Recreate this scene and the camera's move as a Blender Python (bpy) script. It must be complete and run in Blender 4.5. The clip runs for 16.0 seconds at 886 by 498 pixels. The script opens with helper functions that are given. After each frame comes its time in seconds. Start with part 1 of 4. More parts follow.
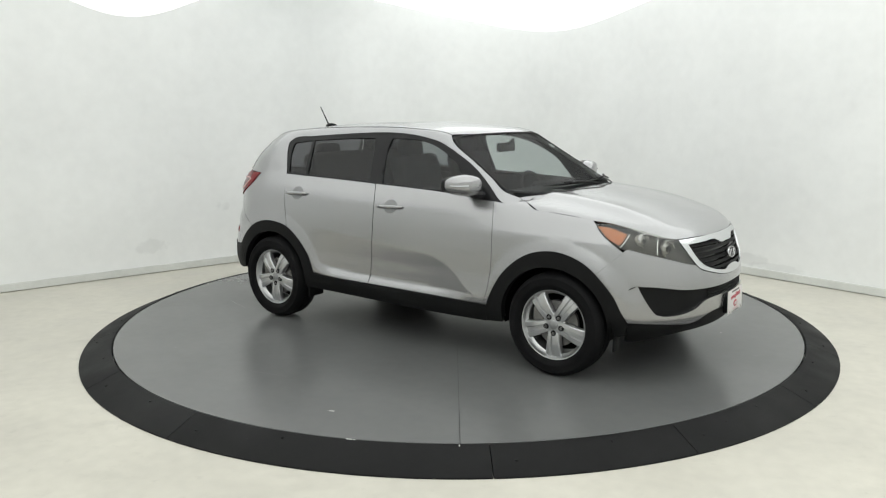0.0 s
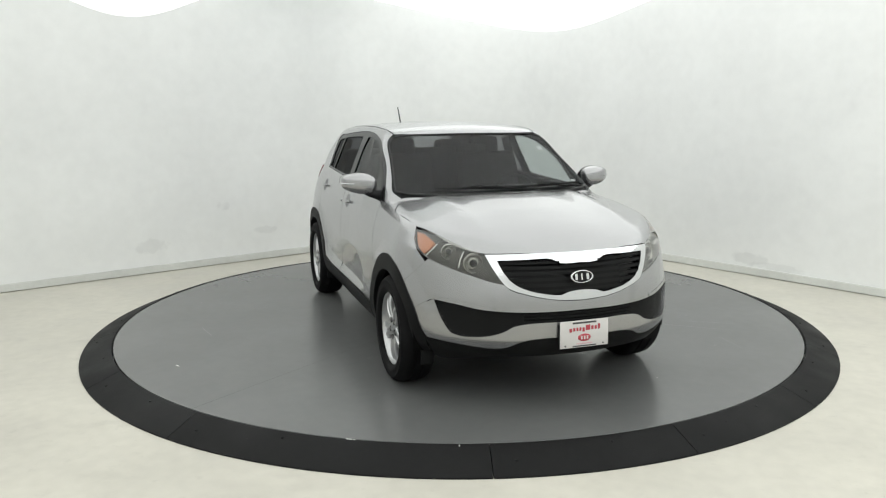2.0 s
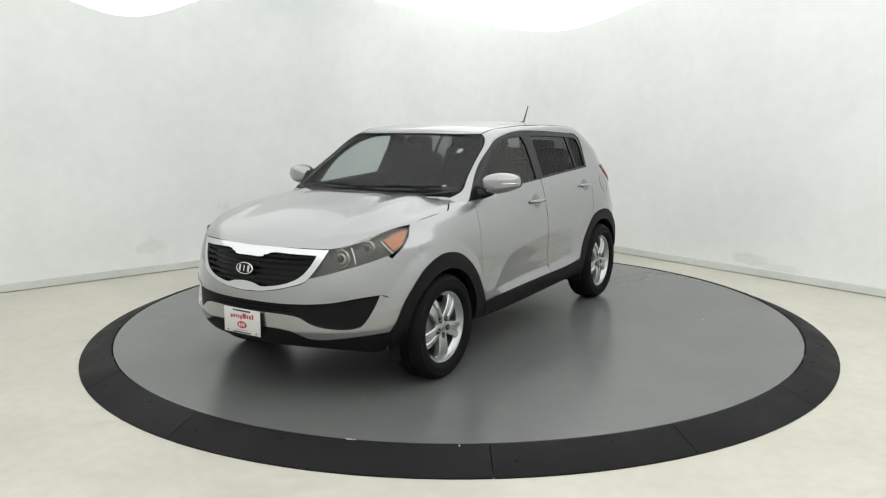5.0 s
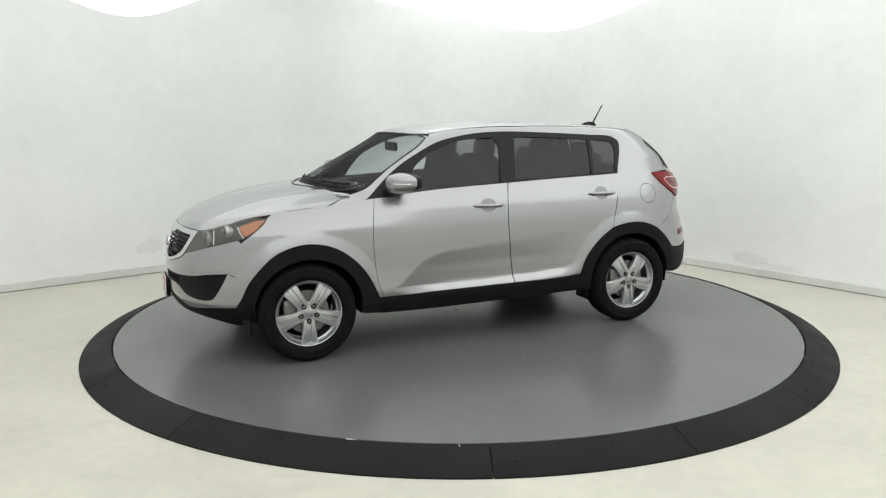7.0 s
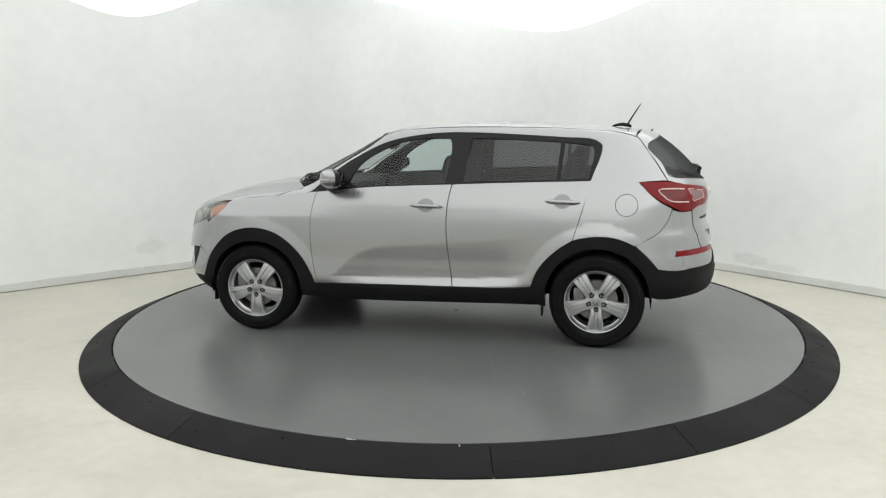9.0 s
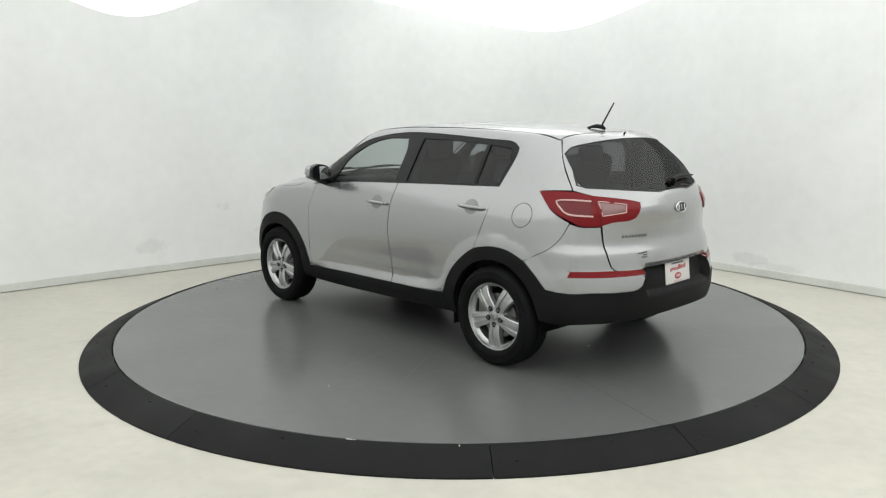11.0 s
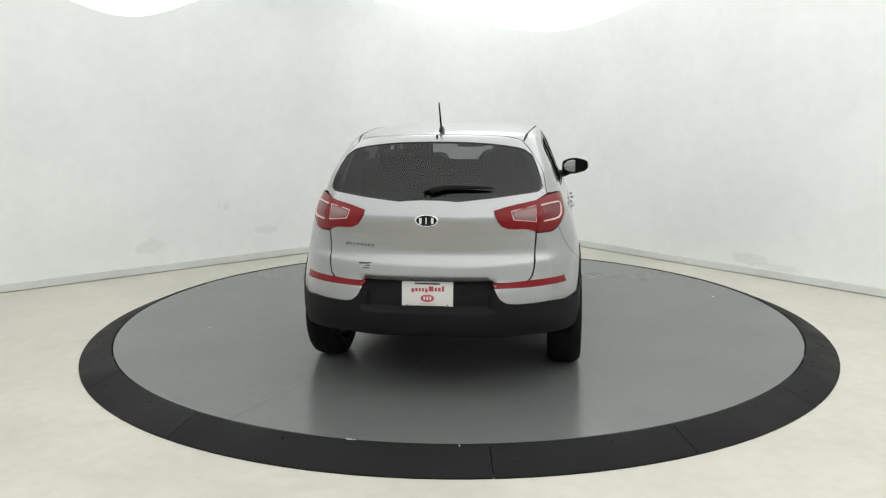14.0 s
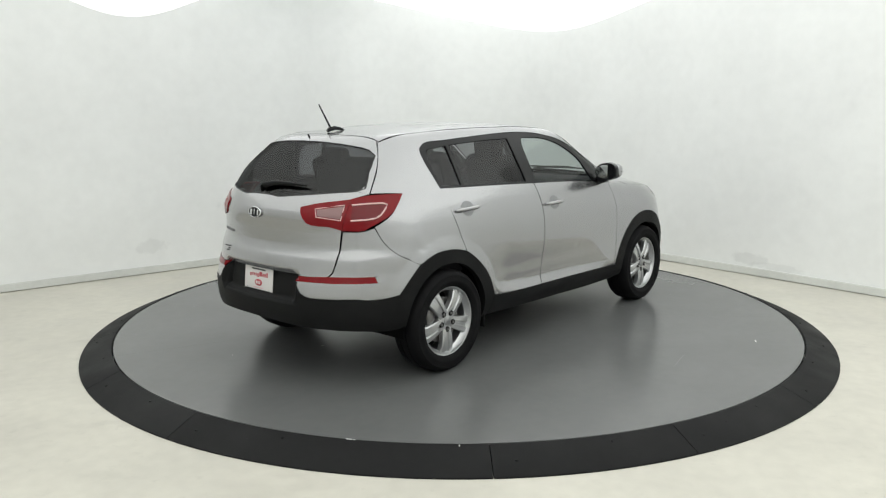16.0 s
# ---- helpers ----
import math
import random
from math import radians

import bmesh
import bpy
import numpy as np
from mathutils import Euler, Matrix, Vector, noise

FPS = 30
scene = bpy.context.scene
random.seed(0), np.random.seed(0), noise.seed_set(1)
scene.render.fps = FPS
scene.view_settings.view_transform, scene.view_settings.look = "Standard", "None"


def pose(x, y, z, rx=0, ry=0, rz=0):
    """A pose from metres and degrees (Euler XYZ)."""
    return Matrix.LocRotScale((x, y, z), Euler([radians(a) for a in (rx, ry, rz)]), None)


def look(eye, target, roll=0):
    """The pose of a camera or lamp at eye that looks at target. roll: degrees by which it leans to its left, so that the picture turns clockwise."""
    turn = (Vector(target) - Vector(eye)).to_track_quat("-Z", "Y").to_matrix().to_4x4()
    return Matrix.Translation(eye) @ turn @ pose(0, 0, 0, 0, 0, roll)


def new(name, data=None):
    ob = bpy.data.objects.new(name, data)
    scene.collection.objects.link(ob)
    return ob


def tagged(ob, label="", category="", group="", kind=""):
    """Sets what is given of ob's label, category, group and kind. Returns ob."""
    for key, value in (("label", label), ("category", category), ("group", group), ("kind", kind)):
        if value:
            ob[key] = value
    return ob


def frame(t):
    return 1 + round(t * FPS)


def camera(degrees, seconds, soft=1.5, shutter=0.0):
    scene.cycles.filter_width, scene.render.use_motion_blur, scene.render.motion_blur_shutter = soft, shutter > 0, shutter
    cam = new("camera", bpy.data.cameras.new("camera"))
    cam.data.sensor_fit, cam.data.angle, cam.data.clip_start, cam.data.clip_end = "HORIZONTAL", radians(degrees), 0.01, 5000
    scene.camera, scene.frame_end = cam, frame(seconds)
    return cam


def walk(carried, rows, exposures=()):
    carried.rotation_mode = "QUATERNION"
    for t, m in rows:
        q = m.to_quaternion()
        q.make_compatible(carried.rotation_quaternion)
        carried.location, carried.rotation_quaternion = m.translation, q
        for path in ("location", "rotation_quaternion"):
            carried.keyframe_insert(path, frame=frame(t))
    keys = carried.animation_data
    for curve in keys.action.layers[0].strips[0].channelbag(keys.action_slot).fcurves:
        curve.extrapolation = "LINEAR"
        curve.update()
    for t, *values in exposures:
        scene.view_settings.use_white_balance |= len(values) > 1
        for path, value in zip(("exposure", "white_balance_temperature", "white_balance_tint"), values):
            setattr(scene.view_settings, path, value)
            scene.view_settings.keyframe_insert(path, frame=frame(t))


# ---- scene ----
# the camera stands still on a tripod
cam = camera(59.69, 16.0, soft=1.2)
EYE = Vector((0, -6.428, 1.662))
VIEW = look(EYE, EYE + Vector((-.01669, .98473, -.17329)), -.37)
walk(cam, [(0, VIEW), (16, VIEW)], exposures=[(0, 0.0), (16, 0.0)])

# ---- light: a white translucent cloth ceiling lit from above ----
world = bpy.data.worlds.new("world")
scene.world = world
world.use_nodes = True
world.node_tree.nodes["Background"].inputs[0].default_value = (.9, 1, .97, 1)
world.node_tree.nodes["Background"].inputs[1].default_value = .05
CLOTH_LIGHT = 1.16


# ---- materials ----
def material(name, color, rough=.5, metal=0.0, **more):
    m = bpy.data.materials.new(name)
    m.use_nodes = True
    b = m.node_tree.nodes["Principled BSDF"]
    b.inputs["Base Color"].default_value = (*color, 1)
    b.inputs["Roughness"].default_value, b.inputs["Metallic"].default_value = rough, metal
    for k, v in more.items():
        b.inputs[k.replace("_", " ")].default_value = v
    return m


def vary(m, scale, dark, bright, fine=0.0, fine_scale=200, rough=None, stretch=(1, 1, 1)):
    """Two scales of blotches on the base colour, a fine bump and an uneven gloss."""
    t = m.node_tree
    n, l = t.nodes, t.links
    b = n["Principled BSDF"]
    base = tuple(b.inputs["Base Color"].default_value)
    co = n.new("ShaderNodeTexCoord")
    mp = n.new("ShaderNodeMapping")
    mp.inputs["Scale"].default_value = stretch
    l.new(co.outputs["Object"], mp.inputs["Vector"])
    mix = None
    for k, (s, amount) in enumerate(((scale, 1), (scale * 9, .45))):
        tex = n.new("ShaderNodeTexNoise")
        tex.inputs["Scale"].default_value, tex.inputs["Detail"].default_value = s, 6
        l.new(mp.outputs[0], tex.inputs["Vector"])
        ramp = n.new("ShaderNodeMapRange")
        ramp.inputs["From Min"].default_value, ramp.inputs["From Max"].default_value = .3, .7
        ramp.inputs["To Min"].default_value, ramp.inputs["To Max"].default_value = 1 + (dark - 1) * amount, 1 + (bright - 1) * amount
        l.new(tex.outputs["Fac"], ramp.inputs["Value"])
        mul = n.new("ShaderNodeVectorMath")
        mul.operation = "MULTIPLY" if mix else "SCALE"
        if mix:
            l.new(mix, mul.inputs[0])
            l.new(ramp.outputs[0], mul.inputs[1])
        else:
            mul.inputs[0].default_value = base[:3]
            l.new(ramp.outputs[0], mul.inputs["Scale"])
        mix = mul.outputs[0]
        if rough and k == 0:
            rr = n.new("ShaderNodeMapRange")
            rr.inputs["From Min"].default_value, rr.inputs["From Max"].default_value = .3, .7
            rr.inputs["To Min"].default_value, rr.inputs["To Max"].default_value = rough
            l.new(tex.outputs["Fac"], rr.inputs["Value"])
            l.new(rr.outputs[0], b.inputs["Roughness"])
    l.new(mix, b.inputs["Base Color"])
    if fine:
        tex = n.new("ShaderNodeTexNoise")
        tex.inputs["Scale"].default_value, tex.inputs["Detail"].default_value = fine_scale, 3
        l.new(mp.outputs[0], tex.inputs["Vector"])
        bump = n.new("ShaderNodeBump")
        bump.inputs["Strength"].default_value, bump.inputs["Distance"].default_value = fine, .002
        l.new(tex.outputs["Fac"], bump.inputs["Height"])
        l.new(bump.outputs[0], b.inputs["Normal"])
    return m


WALL = vary(material("wall_paint", (.875, .884, .878), .6), .9, .94, 1.02, .12, 60)
BASE = vary(material("baseboard_paint", (.70, .71, .68), .4), 2, .90, 1.03)
FLOOR = vary(material("floor_paint", (.575, .554, .49), .42, Specular_IOR_Level=.3), 1.3, .88, 1.05, .08, 90, (.35, .55))


def smudge(m, scale, low, high, shade, stretch=(1, 1, 1)):
    """Sparse dull smears over the paint."""
    n, l = m.node_tree.nodes, m.node_tree.links
    b = n["Principled BSDF"]
    under = b.inputs["Base Color"].links[0].from_socket
    co, mp, tex, ramp, mul = (n.new("ShaderNode" + k) for k in ("TexCoord", "Mapping", "TexNoise", "MapRange", "VectorMath"))
    mp.inputs["Scale"].default_value = stretch
    tex.inputs["Scale"].default_value, tex.inputs["Detail"].default_value = scale, 5
    ramp.inputs["From Min"].default_value, ramp.inputs["From Max"].default_value = low, high
    ramp.inputs["To Min"].default_value, ramp.inputs["To Max"].default_value = 1, shade
    mul.operation = "MULTIPLY"
    l.new(co.outputs["Object"], mp.inputs["Vector"])
    l.new(mp.outputs[0], tex.inputs["Vector"])
    l.new(tex.outputs["Fac"], ramp.inputs["Value"])
    l.new(under, mul.inputs[0])
    l.new(ramp.outputs[0], mul.inputs[1])
    l.new(mul.outputs[0], b.inputs["Base Color"])


smudge(WALL, 2.2, .62, .76, .965)
smudge(FLOOR, 3.2, .60, .78, .90, (1, 1.6, 1))
smudge(FLOOR, 14, .64, .80, .90)


def stain(m, spots, shade):
    """Rubbed grey marks at given places, broken up by noise."""
    n, l = m.node_tree.nodes, m.node_tree.links
    b = n["Principled BSDF"]
    for at, size, k in spots:
        under = b.inputs["Base Color"].links[0].from_socket
        co, off, tex, add, dist, ramp, mul = (n.new("ShaderNode" + q) for q in ("TexCoord", "VectorMath", "TexNoise", "VectorMath", "VectorMath", "MapRange", "VectorMath"))
        off.operation, off.inputs[1].default_value = "SUBTRACT", at
        tex.inputs["Scale"].default_value, tex.inputs["Detail"].default_value = 9, 4
        add.operation, add.inputs[1].default_value, add.inputs[2].default_value = "MULTIPLY_ADD", (1 / size[0], 1 / size[0], 1 / size[1]), (-.55, -.55, -.55)
        dist.operation = "LENGTH"
        warp = n.new("ShaderNodeVectorMath")
        warp.operation, warp.inputs[1].default_value = "MULTIPLY_ADD", (1.1, 1.1, 1.1)
        ramp.interpolation_type = "SMOOTHSTEP"
        ramp.inputs["From Min"].default_value, ramp.inputs["From Max"].default_value = .75, 1.05
        ramp.inputs["To Min"].default_value, ramp.inputs["To Max"].default_value = shade * k, 1
        mul.operation = "MULTIPLY"
        l.new(co.outputs["Object"], off.inputs[0])
        l.new(co.outputs["Object"], tex.inputs["Vector"])
        l.new(off.outputs[0], add.inputs[0])
        l.new(tex.outputs["Color"], warp.inputs[0])
        l.new(add.outputs[0], warp.inputs[2])
        l.new(warp.outputs[0], dist.inputs[0])
        l.new(dist.outputs["Value"], ramp.inputs["Value"])
        l.new(under, mul.inputs[0])
        l.new(ramp.outputs[0], mul.inputs[1])
        l.new(mul.outputs[0], b.inputs["Base Color"])


stain(WALL, [((-2.83, 2.78, .60), (.13, .11), .98), ((-2.62, 2.95, .68), (.09, .05), 1), ((-2.44, 3.10, .25), (.22, .06), 1), ((-3.39, 2.31, .61), (.10, .08), 1),
             ((-3.51, 2.21, .20), (.22, .10), 1), ((-3.73, 2.03, .27), (.025, .02), .85), ((3.32, 2.05, .07), (.30, .08), .98), ((3.55, 1.80, .02), (.35, .05), 1)], .92)


def mottle(m, amount):
    """Each piece a little lighter or darker than the next."""
    n, l = m.node_tree.nodes, m.node_tree.links
    b = n["Principled BSDF"]
    under = b.inputs["Base Color"].links[0].from_socket
    info, ramp, mul = (n.new("ShaderNode" + k) for k in ("ObjectInfo", "MapRange", "VectorMath"))
    ramp.inputs["To Min"].default_value, ramp.inputs["To Max"].default_value = 1 - amount, 1 + amount
    mul.operation = "MULTIPLY"
    l.new(info.outputs["Random"], ramp.inputs["Value"])
    l.new(under, mul.inputs[0])
    l.new(ramp.outputs[0], mul.inputs[1])
    l.new(mul.outputs[0], b.inputs["Base Color"])


DECK = vary(material("deck_paint", (.130, .132, .132), .24), 1.3, .95, 1.05)
DECK_GAP = material("deck_gap", (.03, .03, .03), .8)
RUBBER = vary(material("ramp_rubber", (.010, .0102, .0105), .62, Specular_IOR_Level=.15), 2.5, .8, 1.25, .25, 140, (.5, .75))
mottle(RUBBER, .22)
CLOTH = vary(material("ceiling_cloth", (.85, .86, .86), .9), 1, .97, 1.02, .1, 200)
CLOTH.node_tree.nodes["Principled BSDF"].inputs["Emission Color"].default_value = (.972, 1, .985, 1)


def backlit(m, strength, slope):
    """Emission rises along x, a slope added to brighten the room's +x side."""
    n, l = m.node_tree.nodes, m.node_tree.links
    co, xyz, ramp = (n.new("ShaderNode" + k) for k in ("TexCoord", "SeparateXYZ", "MapRange"))
    ramp.inputs["From Min"].default_value, ramp.inputs["From Max"].default_value = -4, 4
    ramp.inputs["To Min"].default_value, ramp.inputs["To Max"].default_value = strength * (1 - slope), strength * (1 + slope)
    l.new(co.outputs["Object"], xyz.inputs[0])
    l.new(xyz.outputs[0], ramp.inputs["Value"])
    l.new(ramp.outputs[0], n["Principled BSDF"].inputs["Emission Strength"])


backlit(CLOTH, CLOTH_LIGHT, .20)
PAINT = vary(material("silver_paint", (.355, .355, .363), .27, .9, Coat_Weight=.7, Coat_Roughness=.04), 1.4, .97, 1.02, .05, 900)
BLACK = vary(material("black_plastic", (.0085, .0088, .009), .55, Specular_IOR_Level=.11), 5, .85, 1.15, .25, 500)
GLOSS = material("gloss_black", (.008, .008, .009), .22, Specular_IOR_Level=.22)
DARK = material("underbody", (.008, .008, .008), .8, Specular_IOR_Level=.1)
LINER = vary(material("wheel_liner", (.005, .005, .005), .9, Specular_IOR_Level=.05), 4, .8, 1.2)
SEAL = material("seal_rubber", (.012, .012, .013), .5)
TYRE = vary(material("tyre_rubber", (.0065, .0065, .007), .7, Specular_IOR_Level=.1), 6, .8, 1.25, .2, 300)
ALLOY = vary(material("alloy", (.50, .505, .51), .30, .85), 8, .96, 1.03)
HUBCAP = vary(material("hub_cap", (.36, .365, .37), .35, .8), 20, .95, 1.05)
CHROME = material("chrome", (.66, .67, .68), .14, 1.0)
BRAKE = vary(material("brake_steel", (.22, .215, .21), .4, .8), 12, .7, 1.2)
RED = material("red_lens", (.17, .003, .006), .2, Coat_Weight=.1, Coat_Roughness=.03, Specular_IOR_Level=.2)
RED2 = material("deep_red_lens", (.12, .003, .006), .2, Coat_Weight=.2, Specular_IOR_Level=.3)
CLEAR_RED = material("clear_lens", (.22, .13, .13), .2, .3)
WHITE_LINE = material("light_pipe", (.66, .45, .44), .3)
AMBER = material("amber_lens", (.44, .14, .045), .25, Coat_Weight=.6)
HOUSING = vary(material("lamp_housing", (.075, .074, .07), .35, .5), 10, .8, 1.1)
REFLECTOR = material("lamp_reflector", (.36, .36, .35), .25, 1.0)
FABRIC = vary(material("seat_fabric", (.014, .0145, .016), .9, Specular_IOR_Level=.1), 6, .85, 1.15)
TRIM = vary(material("cabin_trim", (.014, .014, .016), .7, Specular_IOR_Level=.15), 6, .85, 1.15)
HEADLINER = material("headliner", (.16, .16, .155), .9)
PLATE_WHITE = material("plate_white", (.64, .62, .61), .4)
PLATE_RED = material("plate_red", (.42, .05, .07), .5)
PLATE_DARK = material("plate_dark", (.06, .06, .06), .5)
PLATE_PINK = material("plate_pink", (.60, .42, .44), .5)
BADGE = material("badge_grey", (.16, .16, .165), .35, .6)
STICKER = material("sticker_white", (.6, .62, .62), .5)


def glass(name, tint, base, rise, rough=.03, steep=4, mirror=1.0):
    """Tinted pane: see-through, with a soft mirror reflection that grows towards grazing views."""
    m = bpy.data.materials.new(name)
    m.use_nodes = True
    n, l = m.node_tree.nodes, m.node_tree.links
    n.clear()
    out, mix = n.new("ShaderNodeOutputMaterial"), n.new("ShaderNodeMixShader")
    clear, gl, fr = n.new("ShaderNodeBsdfTransparent"), n.new("ShaderNodeBsdfGlossy"), n.new("ShaderNodeLayerWeight")
    clear.inputs[0].default_value = (*tint, 1)
    gl.inputs["Color"].default_value, gl.inputs["Roughness"].default_value = (mirror, mirror, mirror, 1), rough
    fr.inputs["Blend"].default_value = .5
    power, scale = n.new("ShaderNodeMath"), n.new("ShaderNodeMath")
    power.operation, power.inputs[1].default_value = "POWER", steep
    scale.operation = "MULTIPLY_ADD"
    scale.inputs[1].default_value, scale.inputs[2].default_value = rise, base
    l.new(fr.outputs["Facing"], power.inputs[0])
    l.new(power.outputs[0], scale.inputs[0])
    l.new(scale.outputs[0], mix.inputs[0])
    l.new(clear.outputs[0], mix.inputs[1])
    l.new(gl.outputs[0], mix.inputs[2])
    l.new(mix.outputs[0], out.inputs[0])
    return m


GLASS = glass("clear_glass", (.70, .76, .75), .035, .35)
SCREEN = glass("windshield_glass", (.97, 1, .99), .28, .40, .04, 4, .12)
PRIVACY = glass("privacy_glass", (.55, .56, .58), .45, .40, .06, 4, .085)
LENS = glass("lamp_lens", (.85, .85, .82), .04, .50, .30, 2)


# ---- mesh helpers ----
def part(name, bm, mat, parent, label=""):
    me = bpy.data.meshes.new(name)
    if isinstance(bm, bmesh.types.BMesh):
        bm.to_mesh(me)
        bm.free()
    else:
        me = bm
    me.materials.clear()
    me.materials.append(mat)
    ob = new(name, me)
    ob.parent = parent
    return tagged(ob, label)


def smooth(bm, angle=40):
    for f in bm.faces:
        f.smooth = True
    for e in bm.edges:
        if len(e.link_faces) == 2 and e.calc_face_angle(0) > radians(angle):
            e.smooth = False
    return bm


def box(sx, sy, sz, at=(0, 0, 0), bevel=.01, seg=2, turn=None):
    bm = bmesh.new()
    bmesh.ops.create_cube(bm, size=1, matrix=Matrix.Diagonal((sx, sy, sz, 1)))
    if bevel:
        bmesh.ops.bevel(bm, geom=bm.edges[:], offset=bevel, segments=seg, affect="EDGES", profile=.5)
    bmesh.ops.transform(bm, matrix=Matrix.Translation(at) @ (turn or Matrix()), verts=bm.verts)
    return smooth(bm)


def lathe(profile, steps=64, axis="Z", at=(0, 0, 0), start=0, sweep=360, closed=False, angle=35):
    """Turns (radius, height) pairs round an axis."""
    bm = bmesh.new()
    n = steps if sweep == 360 else steps + 1
    rings = []
    for i in range(n):
        a = radians(start + sweep * i / steps)
        rings.append([bm.verts.new((r * math.cos(a), r * math.sin(a), h)) for r, h in profile])
    m = len(profile)
    for i in range(steps):
        p, q = rings[i], rings[(i + 1) % n]
        for j in range(m if closed else m - 1):
            k = (j + 1) % m
            vs = []
            for v in (p[j], q[j], q[k], p[k]):
                if v not in vs:
                    vs.append(v)
            bm.faces.new(vs)
    if sweep != 360 and closed:
        bm.faces.new(rings[0][::-1])
        bm.faces.new(rings[-1])
    bmesh.ops.remove_doubles(bm, verts=bm.verts, dist=1e-5)
    bmesh.ops.recalc_face_normals(bm, faces=bm.faces)
    turn = {"Z": Matrix(), "Y": Matrix.Rotation(-math.pi / 2, 4, "X"), "X": Matrix.Rotation(math.pi / 2, 4, "Y")}[axis]
    bmesh.ops.transform(bm, matrix=Matrix.Translation(at) @ turn, verts=bm.verts)
    return smooth(bm, angle)


def tube(points, r, sides=8, closed=False, taper=None):
    """A round bar along a path."""
    pts = [Vector(p) for p in points]
    bm = bmesh.new()
    rings, n, up = [], len(pts), Vector((.13, .21, .97)).normalized()
    for i, p in enumerate(pts):
        a, b = pts[(i - 1) % n] if closed or i else p, pts[(i + 1) % n] if closed or i < n - 1 else p
        t = (b - a).normalized()
        u = t.cross(up)
        u = (u if u.length > .1 else t.cross(Vector((1, 0, 0)))).normalized()
        w = t.cross(u)
        k = float(r * (1 if taper is None else taper[i]))
        rings.append([bm.verts.new(p + k * (u * math.cos(2 * math.pi * j / sides) + w * math.sin(2 * math.pi * j / sides))) for j in range(sides)])
    for i in range(n if closed else n - 1):
        p, q = rings[i], rings[(i + 1) % n]
        for j in range(sides):
            bm.faces.new((p[j], p[(j + 1) % sides], q[(j + 1) % sides], q[j]))
    if not closed:
        bm.faces.new(rings[0][::-1])
        bm.faces.new(rings[-1])
    bmesh.ops.recalc_face_normals(bm, faces=bm.faces)
    return smooth(bm, 50)


def join(*meshes):
    out = bmesh.new()
    for bm in meshes:
        me = bpy.data.meshes.new("tmp")
        bm.to_mesh(me)
        bm.free()
        out.from_mesh(me)
        bpy.data.meshes.remove(me)
    return out


def moved(bm, m):
    bmesh.ops.transform(bm, matrix=m, verts=bm.verts)
    return bm


def thing(name, label, category, group="", kind=""):
    return tagged(new(name), label, category, group, kind)


# ---- the studio: two square walls with a rounded corner, floor, baseboard, cloth ceiling ----
FLOOR_Z = -.106
E1, E2 = Vector((-.637, .771, 0)), Vector((.771, .637, 0))
NEAR1, FAR1, NEAR2, FAR2, CORNER = -6.6, 3.83, -6.4, 3.715, .9


def room_outline(inset=0.0, n=14):
    """The walls' plan, corners rounded, as (place, way along, inward)."""
    lo1, hi1, lo2, hi2, r = NEAR1 + inset, FAR1 - inset, NEAR2 + inset, FAR2 - inset, CORNER - inset
    pts = []
    for (c1, c2), a0 in (((hi1 - r, lo2 + r), -90), ((hi1 - r, hi2 - r), 0), ((lo1 + r, hi2 - r), 90), ((lo1 + r, lo2 + r), 180)):
        for i in range(n + 1):
            a = radians(a0 + 90 * i / n)
            pts.append((c1 + r * math.cos(a), c2 + r * math.sin(a)))
    return [E1 * a + E2 * b for a, b in pts]


def prism(outline, z0, z1):
    bm = bmesh.new()
    lo = [bm.verts.new((p.x, p.y, z0)) for p in outline]
    hi = [bm.verts.new((p.x, p.y, z1)) for p in outline]
    n = len(outline)
    for i in range(n):
        bm.faces.new((lo[i], lo[(i + 1) % n], hi[(i + 1) % n], hi[i]))
    return bm, lo, hi


def strip(inner, outer, z0, z1):
    """A wall or trim of real thickness between two outlines."""
    bm = bmesh.new()
    n = len(inner)
    v = [[bm.verts.new((p.x, p.y, z)) for p in o] for o, z in ((inner, z0), (inner, z1), (outer, z1), (outer, z0))]
    for k in range(4):
        a, b = v[k], v[(k + 1) % 4]
        for i in range(n):
            bm.faces.new((a[i], a[(i + 1) % n], b[(i + 1) % n], b[i]))
    bmesh.ops.recalc_face_normals(bm, faces=bm.faces)
    return smooth(bm, 30)


tagged(part("wall", strip(room_outline(), room_outline(-.15), FLOOR_Z - .1, 4.2), WALL, None), "white painted studio wall with a rounded corner", "wall", kind="structure")
tagged(part("baseboard", join(strip(room_outline(.030), room_outline(.001), FLOOR_Z + .008, FLOOR_Z + .076), strip(room_outline(.022), room_outline(.001), FLOOR_Z + .0762, FLOOR_Z + .084)), BASE, None),
       "low white painted baseboard along the wall", "baseboard", kind="structure")
bm, lo, hi = prism(room_outline(-.1), FLOOR_Z - .1, FLOOR_Z)
bm.faces.new(hi), bm.faces.new(lo[::-1])
tagged(part("floor", bm, FLOOR, None), "cream painted concrete floor, scuffed", "floor", kind="structure")


def cloth_z(p):
    """Height of the sagging cloth."""
    sag1, sag2 = Vector((-3.55, 2.12, 0)), Vector((1.40, 4.15, 0))
    z = 3.16 + .04 * math.sin(p.x * 1.1 + .6) * math.cos(p.y * .9)
    for c, d, w in ((sag1, .46, 1.0), (sag2, .405, 1.7)):
        z -= d * math.exp(-((p - c).length / w) ** 2)
    return z


